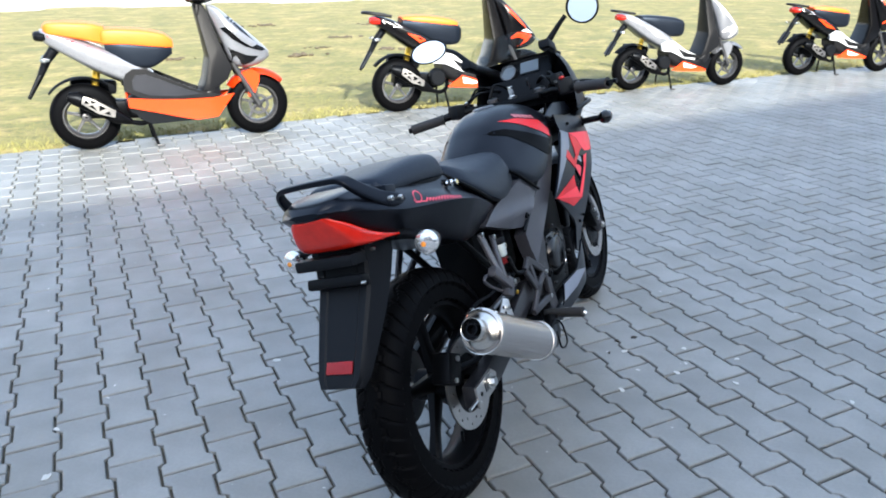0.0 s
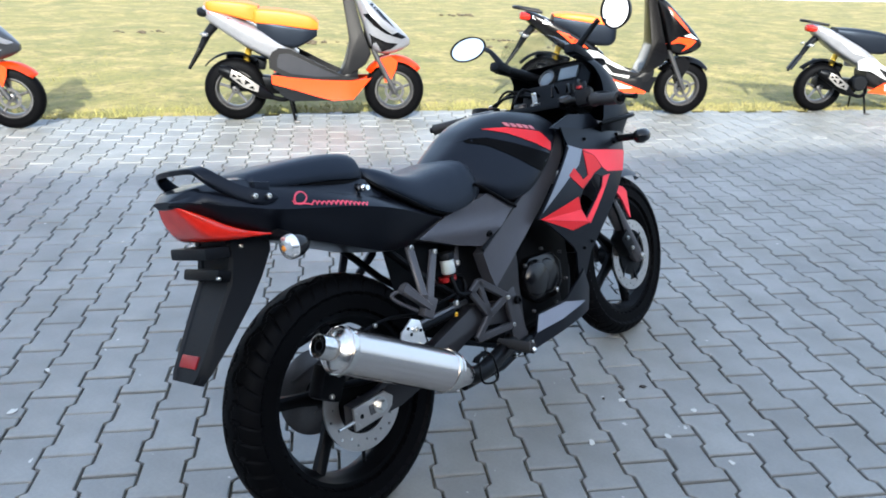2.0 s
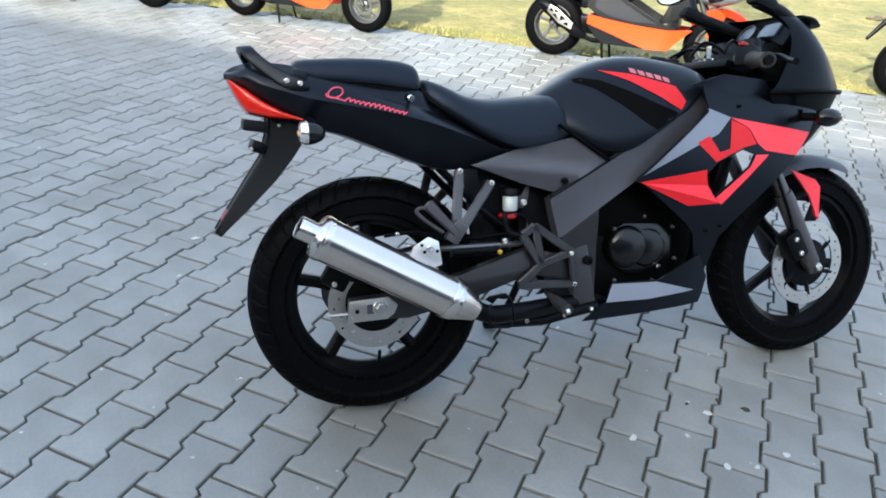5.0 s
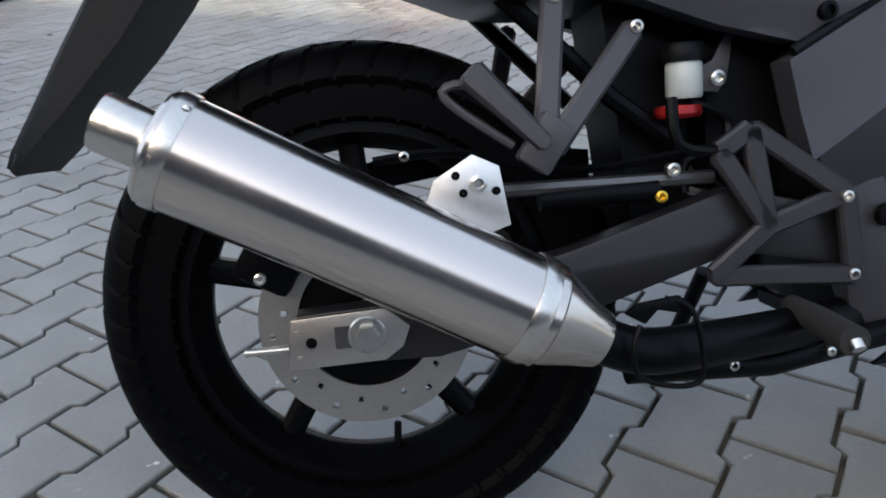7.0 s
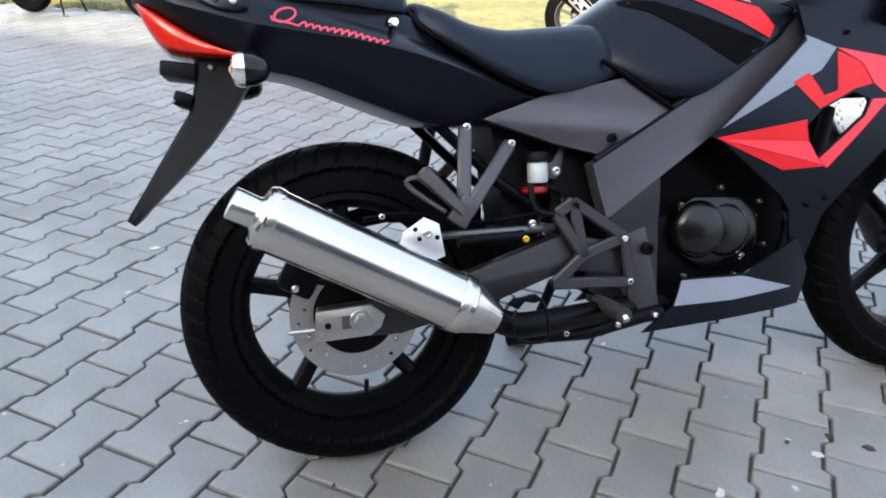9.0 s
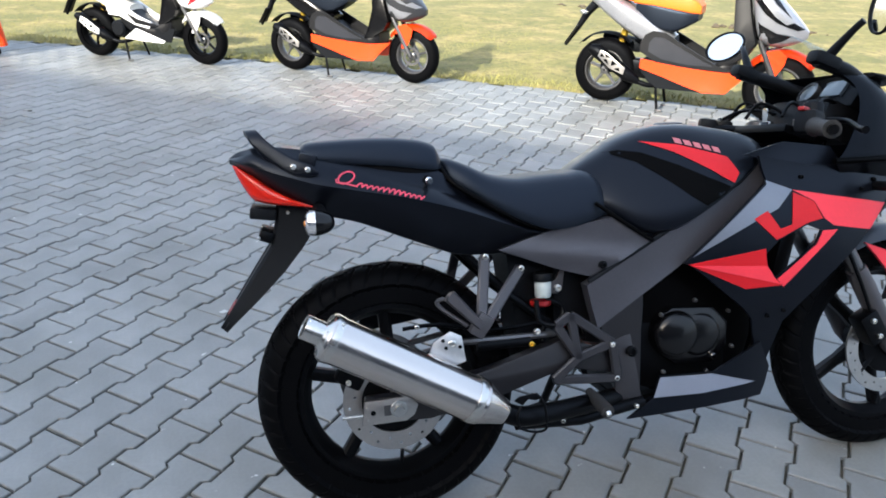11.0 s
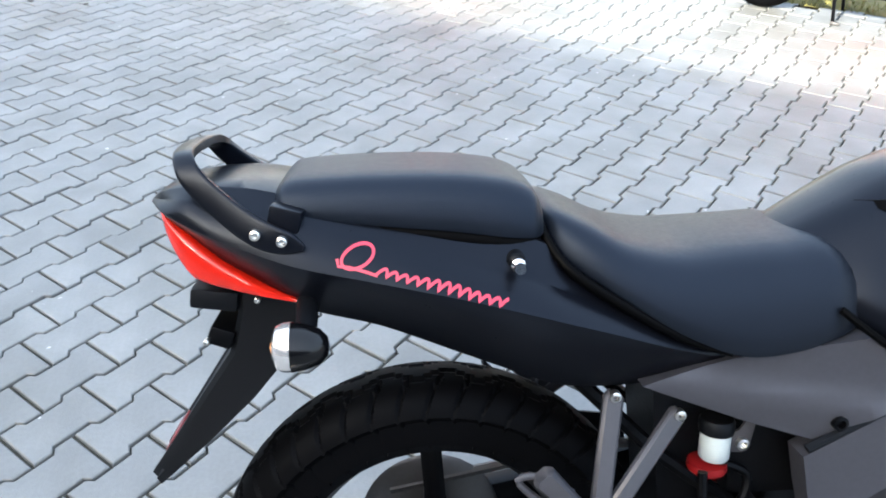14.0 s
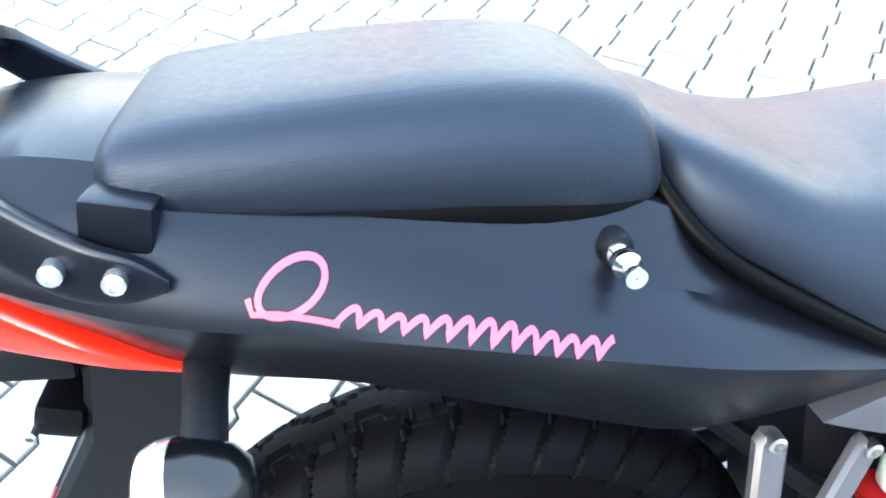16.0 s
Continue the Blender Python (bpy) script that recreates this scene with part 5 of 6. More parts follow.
part("rev_counter", lathe([(0.0005, 0.0), (0.024, 0.0), (0.026, 0.004), (0.026, 0.010), (0.0005, 0.010)], 28, axis="z"), "screen_grey", dash, "round pale dial").matrix_local = pose(1.136, 0.058, 0.925, 0, -52, 0)
part("dial_ring", lathe([(0.026, -0.004), (0.031, -0.004), (0.031, 0.014), (0.026, 0.014)], 28, axis="z"), "dark_alu", dash).matrix_local = pose(1.136, 0.058, 0.925, 0, -52, 0)
part("display", box(1.140, -0.022, 0.935, 0.010, 0.070, 0.046, 0.003, (0, 38, 0)), "screen_grey", dash, "grey liquid crystal display")
part("dash_hood", loft([(1.16, 0.125, 0.955, 0.968), (1.19, 0.13, 0.945, 0.962), (1.225, 0.11, 0.935, 0.948)], 4, 3, 24), "dark_grey", bike, "dark grey shelf over the instruments")
part("steering_shroud", box(1.085, 0, 0.855, 0.10, 0.22, 0.09, 0.020, (0, 25, 0)), "black_plastic", bike, "black shroud under the instruments")
for k, (yy, r_) in enumerate(((-0.06, 0.0045), (-0.03, 0.004), (0.035, 0.0045), (0.07, 0.004))):
    part("control_cable", tube([(0.945 + 0.01 * k, yy * 2.4, 0.872), (0.995, yy * 1.8, 0.900 + 0.005 * k), (1.05, yy, 0.870), (1.05, yy * 0.5, 0.80)], r_, 8, smooth=4), "black_metal", bike)
part("key", box(0.963, 0, 0.878, 0.004, 0.018, 0.034, 0.001), "chrome", bike, "ignition key in its lock")

# ---- scooters along the lawn ----
def small_wheel(parent, cx, r, half, mat_rim, spokes, name):
    c = (cx, 0, r)
    rim = r * 0.66
    w = part(name, lathe([(0.02, -0.05), (0.03, -0.045), (0.028, 0), (0.03, 0.045), (0.02, 0.05), (0.008, 0.05), (0.008, -0.05)], 20, c), "dark_alu", parent)
    prof = []
    for j in range(13):
        a = math.pi * j / 12 - math.pi / 2
        prof.append((rim + (r - rim) * max(math.cos(a), 0) ** 0.6, half * math.sin(a)))
    prof += [(rim - 0.006, half * 0.6), (rim - 0.006, -half * 0.6)]
    part("tyre", lathe(prof, 56, c), "rubber", w, "black rubber tyre")
    hw = half * 0.68
    part("rim", lathe([(rim + 0.004, -hw), (rim - 0.014, -hw * 0.6), (rim - 0.018, 0), (rim - 0.014, hw * 0.6), (rim + 0.004, hw), (rim - 0.012, hw + 0.002), (rim - 0.028, hw * 0.5), (rim - 0.03, 0), (rim - 0.028, -hw * 0.5), (rim - 0.012, -hw - 0.002)], 48, c), mat_rim, w, "cast alloy rim")
    for k in range(spokes):
        part("spoke", spoke(cx, 0, r, 360 / spokes * k + 12, 0.024, rim - 0.02, 0.014, 0.010, 0.010, 0.15), mat_rim, w)
    if name == "front_wheel":
        part("brake_disc", brake_disc(cx, -0.052, r, 0.055, 0.076, 16, 0.004), "dark_alu", w)
    return w


def ysym(y0):
    return lambda x, z: y0


def scooter(style, body, lower, seat_mat, second, rim_mat, fender_mat, label, m, steer=6, seat2=None):
    sc_ = thing("scooter", label, "scooter", m, "scooters along the lawn")
    R, WB = 0.232, 1.20
    small_wheel(sc_, 0.0, R, 0.062, rim_mat, 5 if style != 3 else 6, "rear_wheel")
    small_wheel(sc_, WB, R, 0.056, rim_mat, 5 if style != 3 else 6, "front_wheel")
    # engine and transmission, exhaust, shock, stand
    en = part("engine", box(0.17, 0.03, 0.27, 0.42, 0.14, 0.13, 0.03, (0, 4, 0)), "black_metal", sc_, "black engine and transmission case")
    part("fan_cover", disc([(0.0005, -0.135), (0.06, -0.135), (0.075, -0.12), (0.078, -0.05), (0.0005, -0.05)], 24, (0.34, 0, 0.30)), "black_plastic", en)
    part("air_box", box(0.08, 0.09, 0.43, 0.30, 0.08, 0.10, 0.025, (0, 8, 0)), "black_plastic", en)
    exh = part("exhaust", tube([(-0.09, -0.155, 0.40), (-0.04, -0.155, 0.385), (0.20, -0.150, 0.235), (0.28, -0.14, 0.195)], [0.030, 0.050, 0.048, 0.022], 18), "black_metal", sc_, "black exhaust with a pierced heat shield")
    part("pipe", tube([(0.27, -0.14, 0.197), (0.36, -0.12, 0.175), (0.44, -0.06, 0.20), (0.46, 0, 0.26)], 0.018, 10, smooth=4), "black_metal", exh)
    d = Vector((0.20 + 0.04, 0, 0.235 - 0.385)).normalized()
    nrm = Vector((-d.z, 0, d.x))
    c0 = Vector((-0.005, 0, 0.372))
    def hs(u, v):
        q = c0 + d * u + nrm * v
        return (q.x, q.z)
    shield = [hs(0.0, -0.02), hs(-0.01, 0.03), hs(0.05, 0.042), hs(0.21, 0.036), hs(0.225, -0.01), hs(0.12, -0.034)]
    sh = part("heat_shield", plate(shield, -0.212, -0.200, 0.003), "disc_steel" if style != 3 else "white_paint", exh, "bright heat shield")
    for hole in (((0.015, -0.010), (0.012, 0.020), (0.045, 0.006)), ((0.028, 0.030), (0.085, 0.032), (0.055, 0.012)), ((0.045, -0.014), (0.105, -0.018), (0.065, 0.006)), ((0.100, 0.026), (0.118, -0.014), (0.150, 0.022)), ((0.150, -0.016), (0.195, -0.006), (0.172, 0.014))):
        part("slot", plate([hs(u, v) for u, v in hole], -0.2145, -0.211, 0.0), "black_metal", sh)
    part("shock", tube([(0.06, 0.02, 0.33), (0.13, 0.02, 0.60)], 0.026, 12), "gold", sc_)
    stn = part("stand", tube([(0.40, -0.12, 0.20), (0.44, -0.15, 0.012)], 0.010, 8), "black_metal", sc_, "black folding stand")
    part("leg", tube([(0.40, 0.12, 0.20), (0.43, 0.17, 0.012)], 0.010, 8), "black_metal", stn)
    part("foot", box(0.455, -0.155, 0.012, 0.05, 0.022, 0.016, 0.004), "dark_alu", stn)
    rows = []
    for k in range(13):
        a = radians(52 + 88 * k / 12)
        rows.append([((R + 0.045 - 0.012 * abs(u) ** 3) * math.cos(a), 0.058 * u, R + (R + 0.045 - 0.012 * abs(u) ** 3) * math.sin(a)) for u in np.linspace(-1, 1, 7)])
    bm = grid_faces(bmesh.new(), rows, closed=False)
    bmesh.ops.solidify(bm, geom=bm.faces[:], thickness=0.006)
    part("rear_hugger", bm, "black_plastic", sc_, "thin black rear mudguard")
    # body, seat
    BODY = [(-0.19, 0.055, 0.76, 0.83), (-0.14, 0.095, 0.715, 0.825), (-0.02, 0.125, 0.63, 0.785), (0.12, 0.140, 0.54, 0.725), (0.28, 0.142, 0.46, 0.65), (0.40, 0.13, 0.40, 0.575), (0.48, 0.11, 0.36, 0.52)]
    bd = part("body", loft(BODY, 3.6, 4, 36), body, sc_, "painted rear bodywork")
    ys = lambda x, z: loft_y(BODY, x, z, 3.6, 0.002)
    if style == 1:
        part("edge_strip", panel([(-0.18, 0.812), (0.10, 0.725), (0.10, 0.712), (-0.18, 0.797)], ys, 0.004, 0.04), "red_paint", bd)
        part("lower_body", panel([(-0.16, 0.755), (-0.03, 0.675), (0.10, 0.600), (0.25, 0.52), (0.32, 0.48), (0.27, 0.455), (0.10, 0.55), (-0.02, 0.632), (-0.15, 0.722)], lambda x, z: ys(x, z) * 0.99, 0.02, 0.04), "black_plastic", bd)
        sb = part("seat", loft([(0.19, 0.10, 0.66, 0.73), (0.28, 0.125, 0.59, 0.74), (0.38, 0.13, 0.555, 0.73), (0.47, 0.125, 0.55, 0.715), (0.55, 0.115, 0.59, 0.70), (0.62, 0.09, 0.635, 0.69)], 6.0, 4, 36), "vinyl", sc_, "two-tone step seat")
        part("seat_top", loft([(0.17, 0.10, 0.72, 0.80), (0.20, 0.120, 0.72, 0.822), (0.34, 0.126, 0.705, 0.818), (0.48, 0.122, 0.69, 0.800), (0.58, 0.112, 0.68, 0.775), (0.63, 0.09, 0.68, 0.735)], 7.0, 4, 36), seat_mat, sb, "bright orange seat cover")
        part("pillion_pad", loft([(-0.17, 0.06, 0.825, 0.85), (-0.14, 0.10, 0.80, 0.872), (-0.02, 0.116, 0.775, 0.874), (0.12, 0.112, 0.74, 0.862), (0.20, 0.09, 0.72, 0.84)], 7.0, 4, 36), seat_mat, sb)
    else:
        sb = part("seat", loft([(0.04, 0.09, 0.72, 0.80), (0.18, 0.12, 0.66, 0.80), (0.33, 0.128, 0.585, 0.79), (0.45, 0.125, 0.57, 0.775), (0.53, 0.115, 0.575, 0.75), (0.57, 0.08, 0.61, 0.72)], 4.2, 4, 28), "vinyl", sc_, "black stepped seat")
        if seat2:
            part("seat_top", loft([(0.04, 0.07, 0.77, 0.815), (0.16, 0.112, 0.755, 0.825), (0.32, 0.122, 0.735, 0.815), (0.45, 0.118, 0.715, 0.795), (0.53, 0.10, 0.71, 0.768)], 4.2, 4, 28), seat2, sb, "bright orange seat cover")
        part("rear_rack", tube([(-0.06, -0.09, 0.825), (-0.24, -0.07, 0.852), (-0.29, 0, 0.855), (-0.24, 0.07, 0.852), (-0.06, 0.09, 0.825)], 0.013, 10, smooth=4), "dark_grey", sc_, "grey rear grab rail")
        part("flash", panel([(0.06, 0.69), (0.16, 0.665), (0.34, 0.555), (0.20, 0.585)], ys, 0.004, 0.04), second, bd)
        part("tail_panel", panel([(-0.17, 0.805), (-0.05, 0.785), (0.03, 0.735), (-0.09, 0.745)], ys, 0.004, 0.04), "bright_silver", bd, "silver tail panel")
        # open beam running down to the floor
        beam = [(0.26, 0.50), (0.34, 0.545), (0.42, 0.53), (0.58, 0.43), (0.72, 0.375), (0.70, 0.315), (0.55, 0.35), (0.40, 0.42), (0.28, 0.43)]
        for s in (-1, 1):
            part("frame_beam", panel(beam, lambda x, z: 0.150 - 0.02 * (x - 0.3), 0.03, 0.05, s), "bright_silver" if style == 2 else "white_paint", sc_, "silver cast frame beam")
    # floor, side skirts
    part("floor", loft([(0.38, 0.12, 0.33, 0.53), (0.48, 0.135, 0.26, 0.47), (0.60, 0.145, 0.24, 0.385), (0.74, 0.145, 0.24, 0.345), (0.86, 0.13, 0.26, 0.42), (0.92, 0.10, 0.30, 0.46)], 3.6, 4, 28), "dark_grey", sc_, "dark grey footboard and side panel")
    if style == 1:
        skirt = [(0.28, 0.360), (0.45, 0.340), (0.65, 0.325), (0.85, 0.322), (1.02, 0.335), (0.93, 0.24), (0.88, 0.182), (0.73, 0.172), (0.60, 0.205), (0.45, 0.250), (0.28, 0.295)]
        under = [(0.30, 0.292), (0.45, 0.248), (0.60, 0.203), (0.73, 0.171), (0.42, 0.165), (0.34, 0.21)]
        inset = [(0.265, 0.41), (0.265, 0.475), (0.29, 0.525), (0.34, 0.555), (0.42, 0.550), (0.54, 0.490), (0.70, 0.410), (0.82, 0.358), (0.92, 0.340), (0.86, 0.326), (0.55, 0.332), (0.38, 0.348)]
        lens = [(0.325, 0.415), (0.325, 0.475), (0.35, 0.512), (0.42, 0.515), (0.54, 0.458), (0.70, 0.385), (0.78, 0.355), (0.60, 0.350), (0.43, 0.368)]
    else:
        skirt = [(0.42, 0.22), (0.56, 0.315), (0.66, 0.285), (0.86, 0.215), (0.84, 0.195), (0.60, 0.205)]
        under = [(0.50, 0.34), (0.72, 0.33), (0.95, 0.33), (0.90, 0.20), (0.66, 0.23), (0.56, 0.25)]
        inset = [(0.46, 0.46), (0.60, 0.40), (0.80, 0.36), (0.76, 0.34), (0.56, 0.36)]
    for s in (-1, 1):
        ss_ = part("side_skirt", panel(skirt, lambda x, z: 0.152 - 0.5 * max(0, x - 0.85) ** 1.3, 0.012, 0.05, s), lower, sc_, "coloured lower side skirt")
        if style != 1:
            part("skirt_decal", panel([(0.56, 0.300), (0.64, 0.275), (0.74, 0.245), (0.66, 0.235), (0.57, 0.245)], lambda x, z: 0.155, 0.004, 0.05, s), "white_paint", ss_)
        part("under_skirt", panel(under, lambda x, z: 0.142 - 0.3 * max(0, x - 0.8), 0.012, 0.05, s), "black_plastic", sc_)
        part("side_inset", panel(inset, lambda x, z: 0.150 - 0.05 * max(0, z - 0.40), 0.010, 0.05, s), "dark_grey", sc_)
        if style == 1:
            part("side_lens", panel(lens, lambda x, z: 0.1535 - 0.05 * max(0, z - 0.40), 0.008, 0.05, s), "lens_grey", sc_, "paler grey moulded side insert")
    # leg shield, apron, headset
    col = [(0.78, 0.36), (0.86, 0.36), (0.98, 0.44), (1.02, 0.52), (0.96, 0.68), (0.89, 0.93), (0.84, 1.0), (0.80, 0.98), (0.83, 0.80), (0.86, 0.60), (0.82, 0.44)]
    shield_bm = plate(col, -0.135, 0.135, 0.030)
    for v in shield_bm.verts:
        v.co.y *= 1.0 - 0.58 * min(1.0, max(0.0, (v.co.z - 0.55) / 0.38))
    part("leg_shield", shield_bm, "dark_grey" if body == "silver" else "gloss_black", sc_, "dark leg shield")
    APRON = [(0.90, 0.045, 0.90, 0.965), (0.96, 0.105, 0.72, 0.945), (1.02, 0.138, 0.55, 0.895), (1.10, 0.138, 0.51, 0.825), (1.19, 0.112, 0.515, 0.745), (1.27, 0.064, 0.545, 0.668), (1.315, 0.022, 0.575, 0.62)]
    part("apron", loft(APRON, 3.2, 5, 36), body if style != 1 or body != "gloss_black" else "dark_silver", sc_, "painted front apron")
    if style == 1:
        streaks = ([(0.96, 0.80), (1.04, 0.72), (1.13, 0.665), (1.20, 0.645), (1.10, 0.71), (1.0, 0.81)], [(1.01, 0.875), (1.10, 0.78), (1.20, 0.70), (1.12, 0.79), (1.03, 0.885)], [(0.965, 0.70), (1.02, 0.655), (1.13, 0.605), (1.22, 0.592), (1.17, 0.555), (1.08, 0.525), (0.99, 0.56)], [(1.16, 0.655), (1.25, 0.625), (1.29, 0.635), (1.22, 0.675)])
    else:
        streaks = ([(0.99, 0.60), (1.08, 0.665), (1.17, 0.655), (1.25, 0.63), (1.20, 0.59), (1.12, 0.545), (1.16, 0.60), (1.09, 0.62)], [(0.97, 0.90), (1.04, 0.84), (1.14, 0.74), (1.18, 0.69), (1.10, 0.75), (1.0, 0.84)])
    for s in (-1, 1):
        for o in streaks:
            part("apron_stripe", panel(o, lambda x, z: loft_y(APRON, x, z, 3.2, 0.006), 0.014, 0.02, s), ("silver" if body == "gloss_black" else "gloss_black") if style == 1 else second, sc_)
    if style == 2:
        for s in (-1, 1):
            part("white_flash", panel([(1.12, 0.675), (1.18, 0.69), (1.26, 0.645), (1.19, 0.66)], lambda x, z: loft_y(APRON, x, z, 3.2, 0.008), 0.014, 0.02, s), "white_paint", sc_)
    part("headlight", loft([(1.18, 0.06, 0.56, 0.64), (1.23, 0.075, 0.545, 0.625), (1.285, 0.04, 0.55, 0.60)], 2.4, 4, 20), "clear_lens" if style != 3 else "amber", sc_, "headlight")
    hs_ = part("headset", loft([(0.76, 0.05, 0.98, 1.03), (0.80, 0.10, 0.97, 1.06), (0.87, 0.115, 0.965, 1.08), (0.94, 0.07, 0.98, 1.05), (0.97, 0.03, 0.99, 1.03)], 2.6, 4, 24), "gloss_black" if style != 3 else "white_paint", sc_, "handlebar cover")
    for s in (-1, 1):
        hb = part("handlebar", tube([(0.84, s * 0.06, 1.03), (0.80, s * 0.18, 1.035), (0.755, s * 0.33, 1.02)], 0.012, 10), "black_metal", hs_)
        part("grip", tube([(0.79, s * 0.21, 1.034), (0.755, s * 0.335, 1.02)], 0.018, 12), "grip_rubber", hb)
        part("lever", tube([(0.83, s * 0.18, 1.04), (0.82, s * 0.26, 1.035), (0.80, s * 0.33, 1.03)], 0.006, 8), "black_metal", hb)
    # fork, fender, tail
    for s in (-1, 1):
        part("fork", tube([(1.03, s * 0.075, 0.55), (1.13, s * 0.075, 0.36), (WB, s * 0.075, R)], [0.018, 0.022, 0.018], 12), "dark_alu", sc_)
    rows = []
    for k in range(17):
        a = radians(40 + 105 * k / 16)
        tp = min(1, 0.4 + 2 * math.sin(math.pi * (k + 0.5) / 17))
        rows.append([(WB + (R + 0.035 - 0.04 * abs(u) ** 3) * math.cos(a), 0.085 * tp * u, R + (R + 0.035 - 0.04 * abs(u) ** 3) * math.sin(a)) for u in np.linspace(-1, 1, 11)])
    bm = grid_faces(bmesh.new(), rows, closed=False)
    bmesh.ops.solidify(bm, geom=bm.faces[:], thickness=0.005)
    fe_ = part("front_fender", bm, fender_mat, sc_, "front mudguard")
    for s in (-1, 1):
        part("fender_side", panel([(1.06, 0.47), (1.16, 0.50), (1.22, 0.46), (1.21, 0.40), (1.16, 0.30), (1.12, 0.30), (1.13, 0.40), (1.06, 0.42)], ysym(0.085), 0.012, 0.05, s), fender_mat, fe_)
    part("tail_light", loft([(-0.235, 0.03, 0.765, 0.81), (-0.215, 0.065, 0.755, 0.82), (-0.16, 0.09, 0.75, 0.82)], 2.6, 3, 20), "red_lens" if style != 1 else "black_plastic", sc_, "tail light")
    ph = part("plate_holder", tube([(-0.12, 0, 0.70), (-0.18, 0, 0.63), (-0.24, 0, 0.52), (-0.33, 0, 0.38)], [0.035, 0.03, 0.02, 0.012], 10), "black_plastic", sc_, "black plate holder arm")
    part("plate_board", box(-0.278, 0, 0.465, 0.010, 0.12, 0.16, 0.004, (0, 32, 0)), "dark_grey", ph)
    for s in (-1, 1):
        part("rear_indicator", loft([(-0.22, 0.0, 0.63, 0.64), (-0.20, 0.018, 0.62, 0.655), (-0.16, 0.012, 0.625, 0.65)], 2.2, 3, 12), "amber" if style == 3 else "clear_lens", ph).location.y = s * 0.085
    return sc_


def stand_at(rear, front):
    a = math.degrees(math.atan2(front[1] - rear[1], front[0] - rear[0]))
    size = min(1.0, max(0.91, math.hypot(front[0] - rear[0], front[1] - rear[1]) / 1.2))
    return pose(rear[0], rear[1], 0, 0, 0, a) @ Matrix.Scale(size, 4)


scooter(1, "gloss_black", "orange", "orange_vinyl", "dark_grey", "rim_alloy", "orange", "black scooter with an orange seat and orange skirts", stand_at((-0.02, 5.24), (0.90, 4.60)))
scooter(1, "silver", "orange", "orange_vinyl", "gloss_black", "rim_alloy", "orange", "silver scooter with an orange seat and orange skirts", stand_at((2.22, 3.86), (3.15, 3.08)))
scooter(2, "gloss_black", "orange", "vinyl", "orange", "rim_alloy", "gloss_black", "black and orange scooter with a silver frame beam", stand_at((4.32, 2.50), (5.13, 1.64)), seat2="orange_vinyl")
scooter(2, "silver", "orange", "vinyl", "white_paint", "rim_alloy", "silver", "silver scooter with a black seat and orange skirt", stand_at((6.28, 0.87), (6.98, 0.06)))
scooter(2, "gloss_black", "orange", "vinyl", "orange", "rim_alloy", "gloss_black", "black scooter with an orange seat parked on the paving", stand_at((8.08, -0.67), (8.70, -1.43)), seat2="orange_vinyl")
scooter(3, "white_paint", "white_paint", "vinyl", "red_paint", "black_metal", "white_paint", "white scooter with red trim and black wheels", stand_at((-1.72, 6.04), (-0.91, 5.60)), seat2="red_paint")

# small yellow and orange engine-driven cart at the paving's end
cart = thing("utility_cart", "yellow and orange tubular utility cart with black running gear", "cart", pose(-3.05, 6.20, 0, 0, 0, -32))
fr_ = part("frame", tube([(-0.42, -0.22, 0.42), (0.42, -0.22, 0.42), (0.42, 0.22, 0.42), (-0.42, 0.22, 0.42), (-0.42, -0.22, 0.42)], 0.028, 10), "yellow", cart, "yellow tubular frame")
part("top_rail", tube([(-0.42, -0.22, 0.70), (0.42, -0.22, 0.70), (0.42, 0.22, 0.70), (-0.42, 0.22, 0.70), (-0.42, -0.22, 0.70)], 0.022, 10), "yellow", fr_)
for x in (-0.40, 0.40):
    for y in (-0.22, 0.22):
        part("leg", tube([(x, y, 0.70), (x, y, 0.42), (x + 0.02, y * 1.15, 0.07)], 0.034, 10), "orange", cart, "orange leg")
part("side_panel", box(0, -0.225, 0.56, 0.72, 0.02, 0.22, 0.006), "dark_grey", cart, "grey side panel")
part("engine", box(0.05, 0, 0.28, 0.42, 0.30, 0.24, 0.03), "black_metal", cart)
part("red_cover", box(-0.34, -0.02, 0.32, 0.16, 0.26, 0.10, 0.03), "red_paint", cart)
part("skid", box(0, -0.18, 0.03, 0.86, 0.05, 0.05, 0.012), "black_metal", cart)
part("skid", box(0, 0.18, 0.03, 0.86, 0.05, 0.05, 0.012), "black_metal", cart)
for x in (-0.40, 0.42):
    part("roller", lathe([(0.02, -0.05), (0.075, -0.045), (0.08, 0), (0.075, 0.045), (0.02, 0.05)], 24, (x, -0.25, 0.08)), "rubber", cart)

# ---- scraps and pale spots lying on the paving ----
def blot(name, x, y, r, seed, mat, label, category, group, high):
    """A small flat ragged scrap."""
    bm = bmesh.new()
    ring = []
    for k in range(14):
        a = 2 * math.pi * k / 14
        q = r * (0.75 + 0.5 * noise.noise(Vector((math.cos(a) * 1.6, math.sin(a) * 1.6, seed))))
        ring.append((q * math.cos(a) * 1.5, q * math.sin(a)))
    grid_faces(bm, [[(u, v, 0.0) for u, v in ring], [(u * 0.96, v * 0.96, high * 0.8) for u, v in ring], [(u * 0.6, v * 0.6, high) for u, v in ring]])
    ob = part(name, bm, mat)
    ob.matrix_world = pose(x, y, 0.0012, 0, 0, 57 * seed)
    tagged(ob, label=label, category=category, group=group)
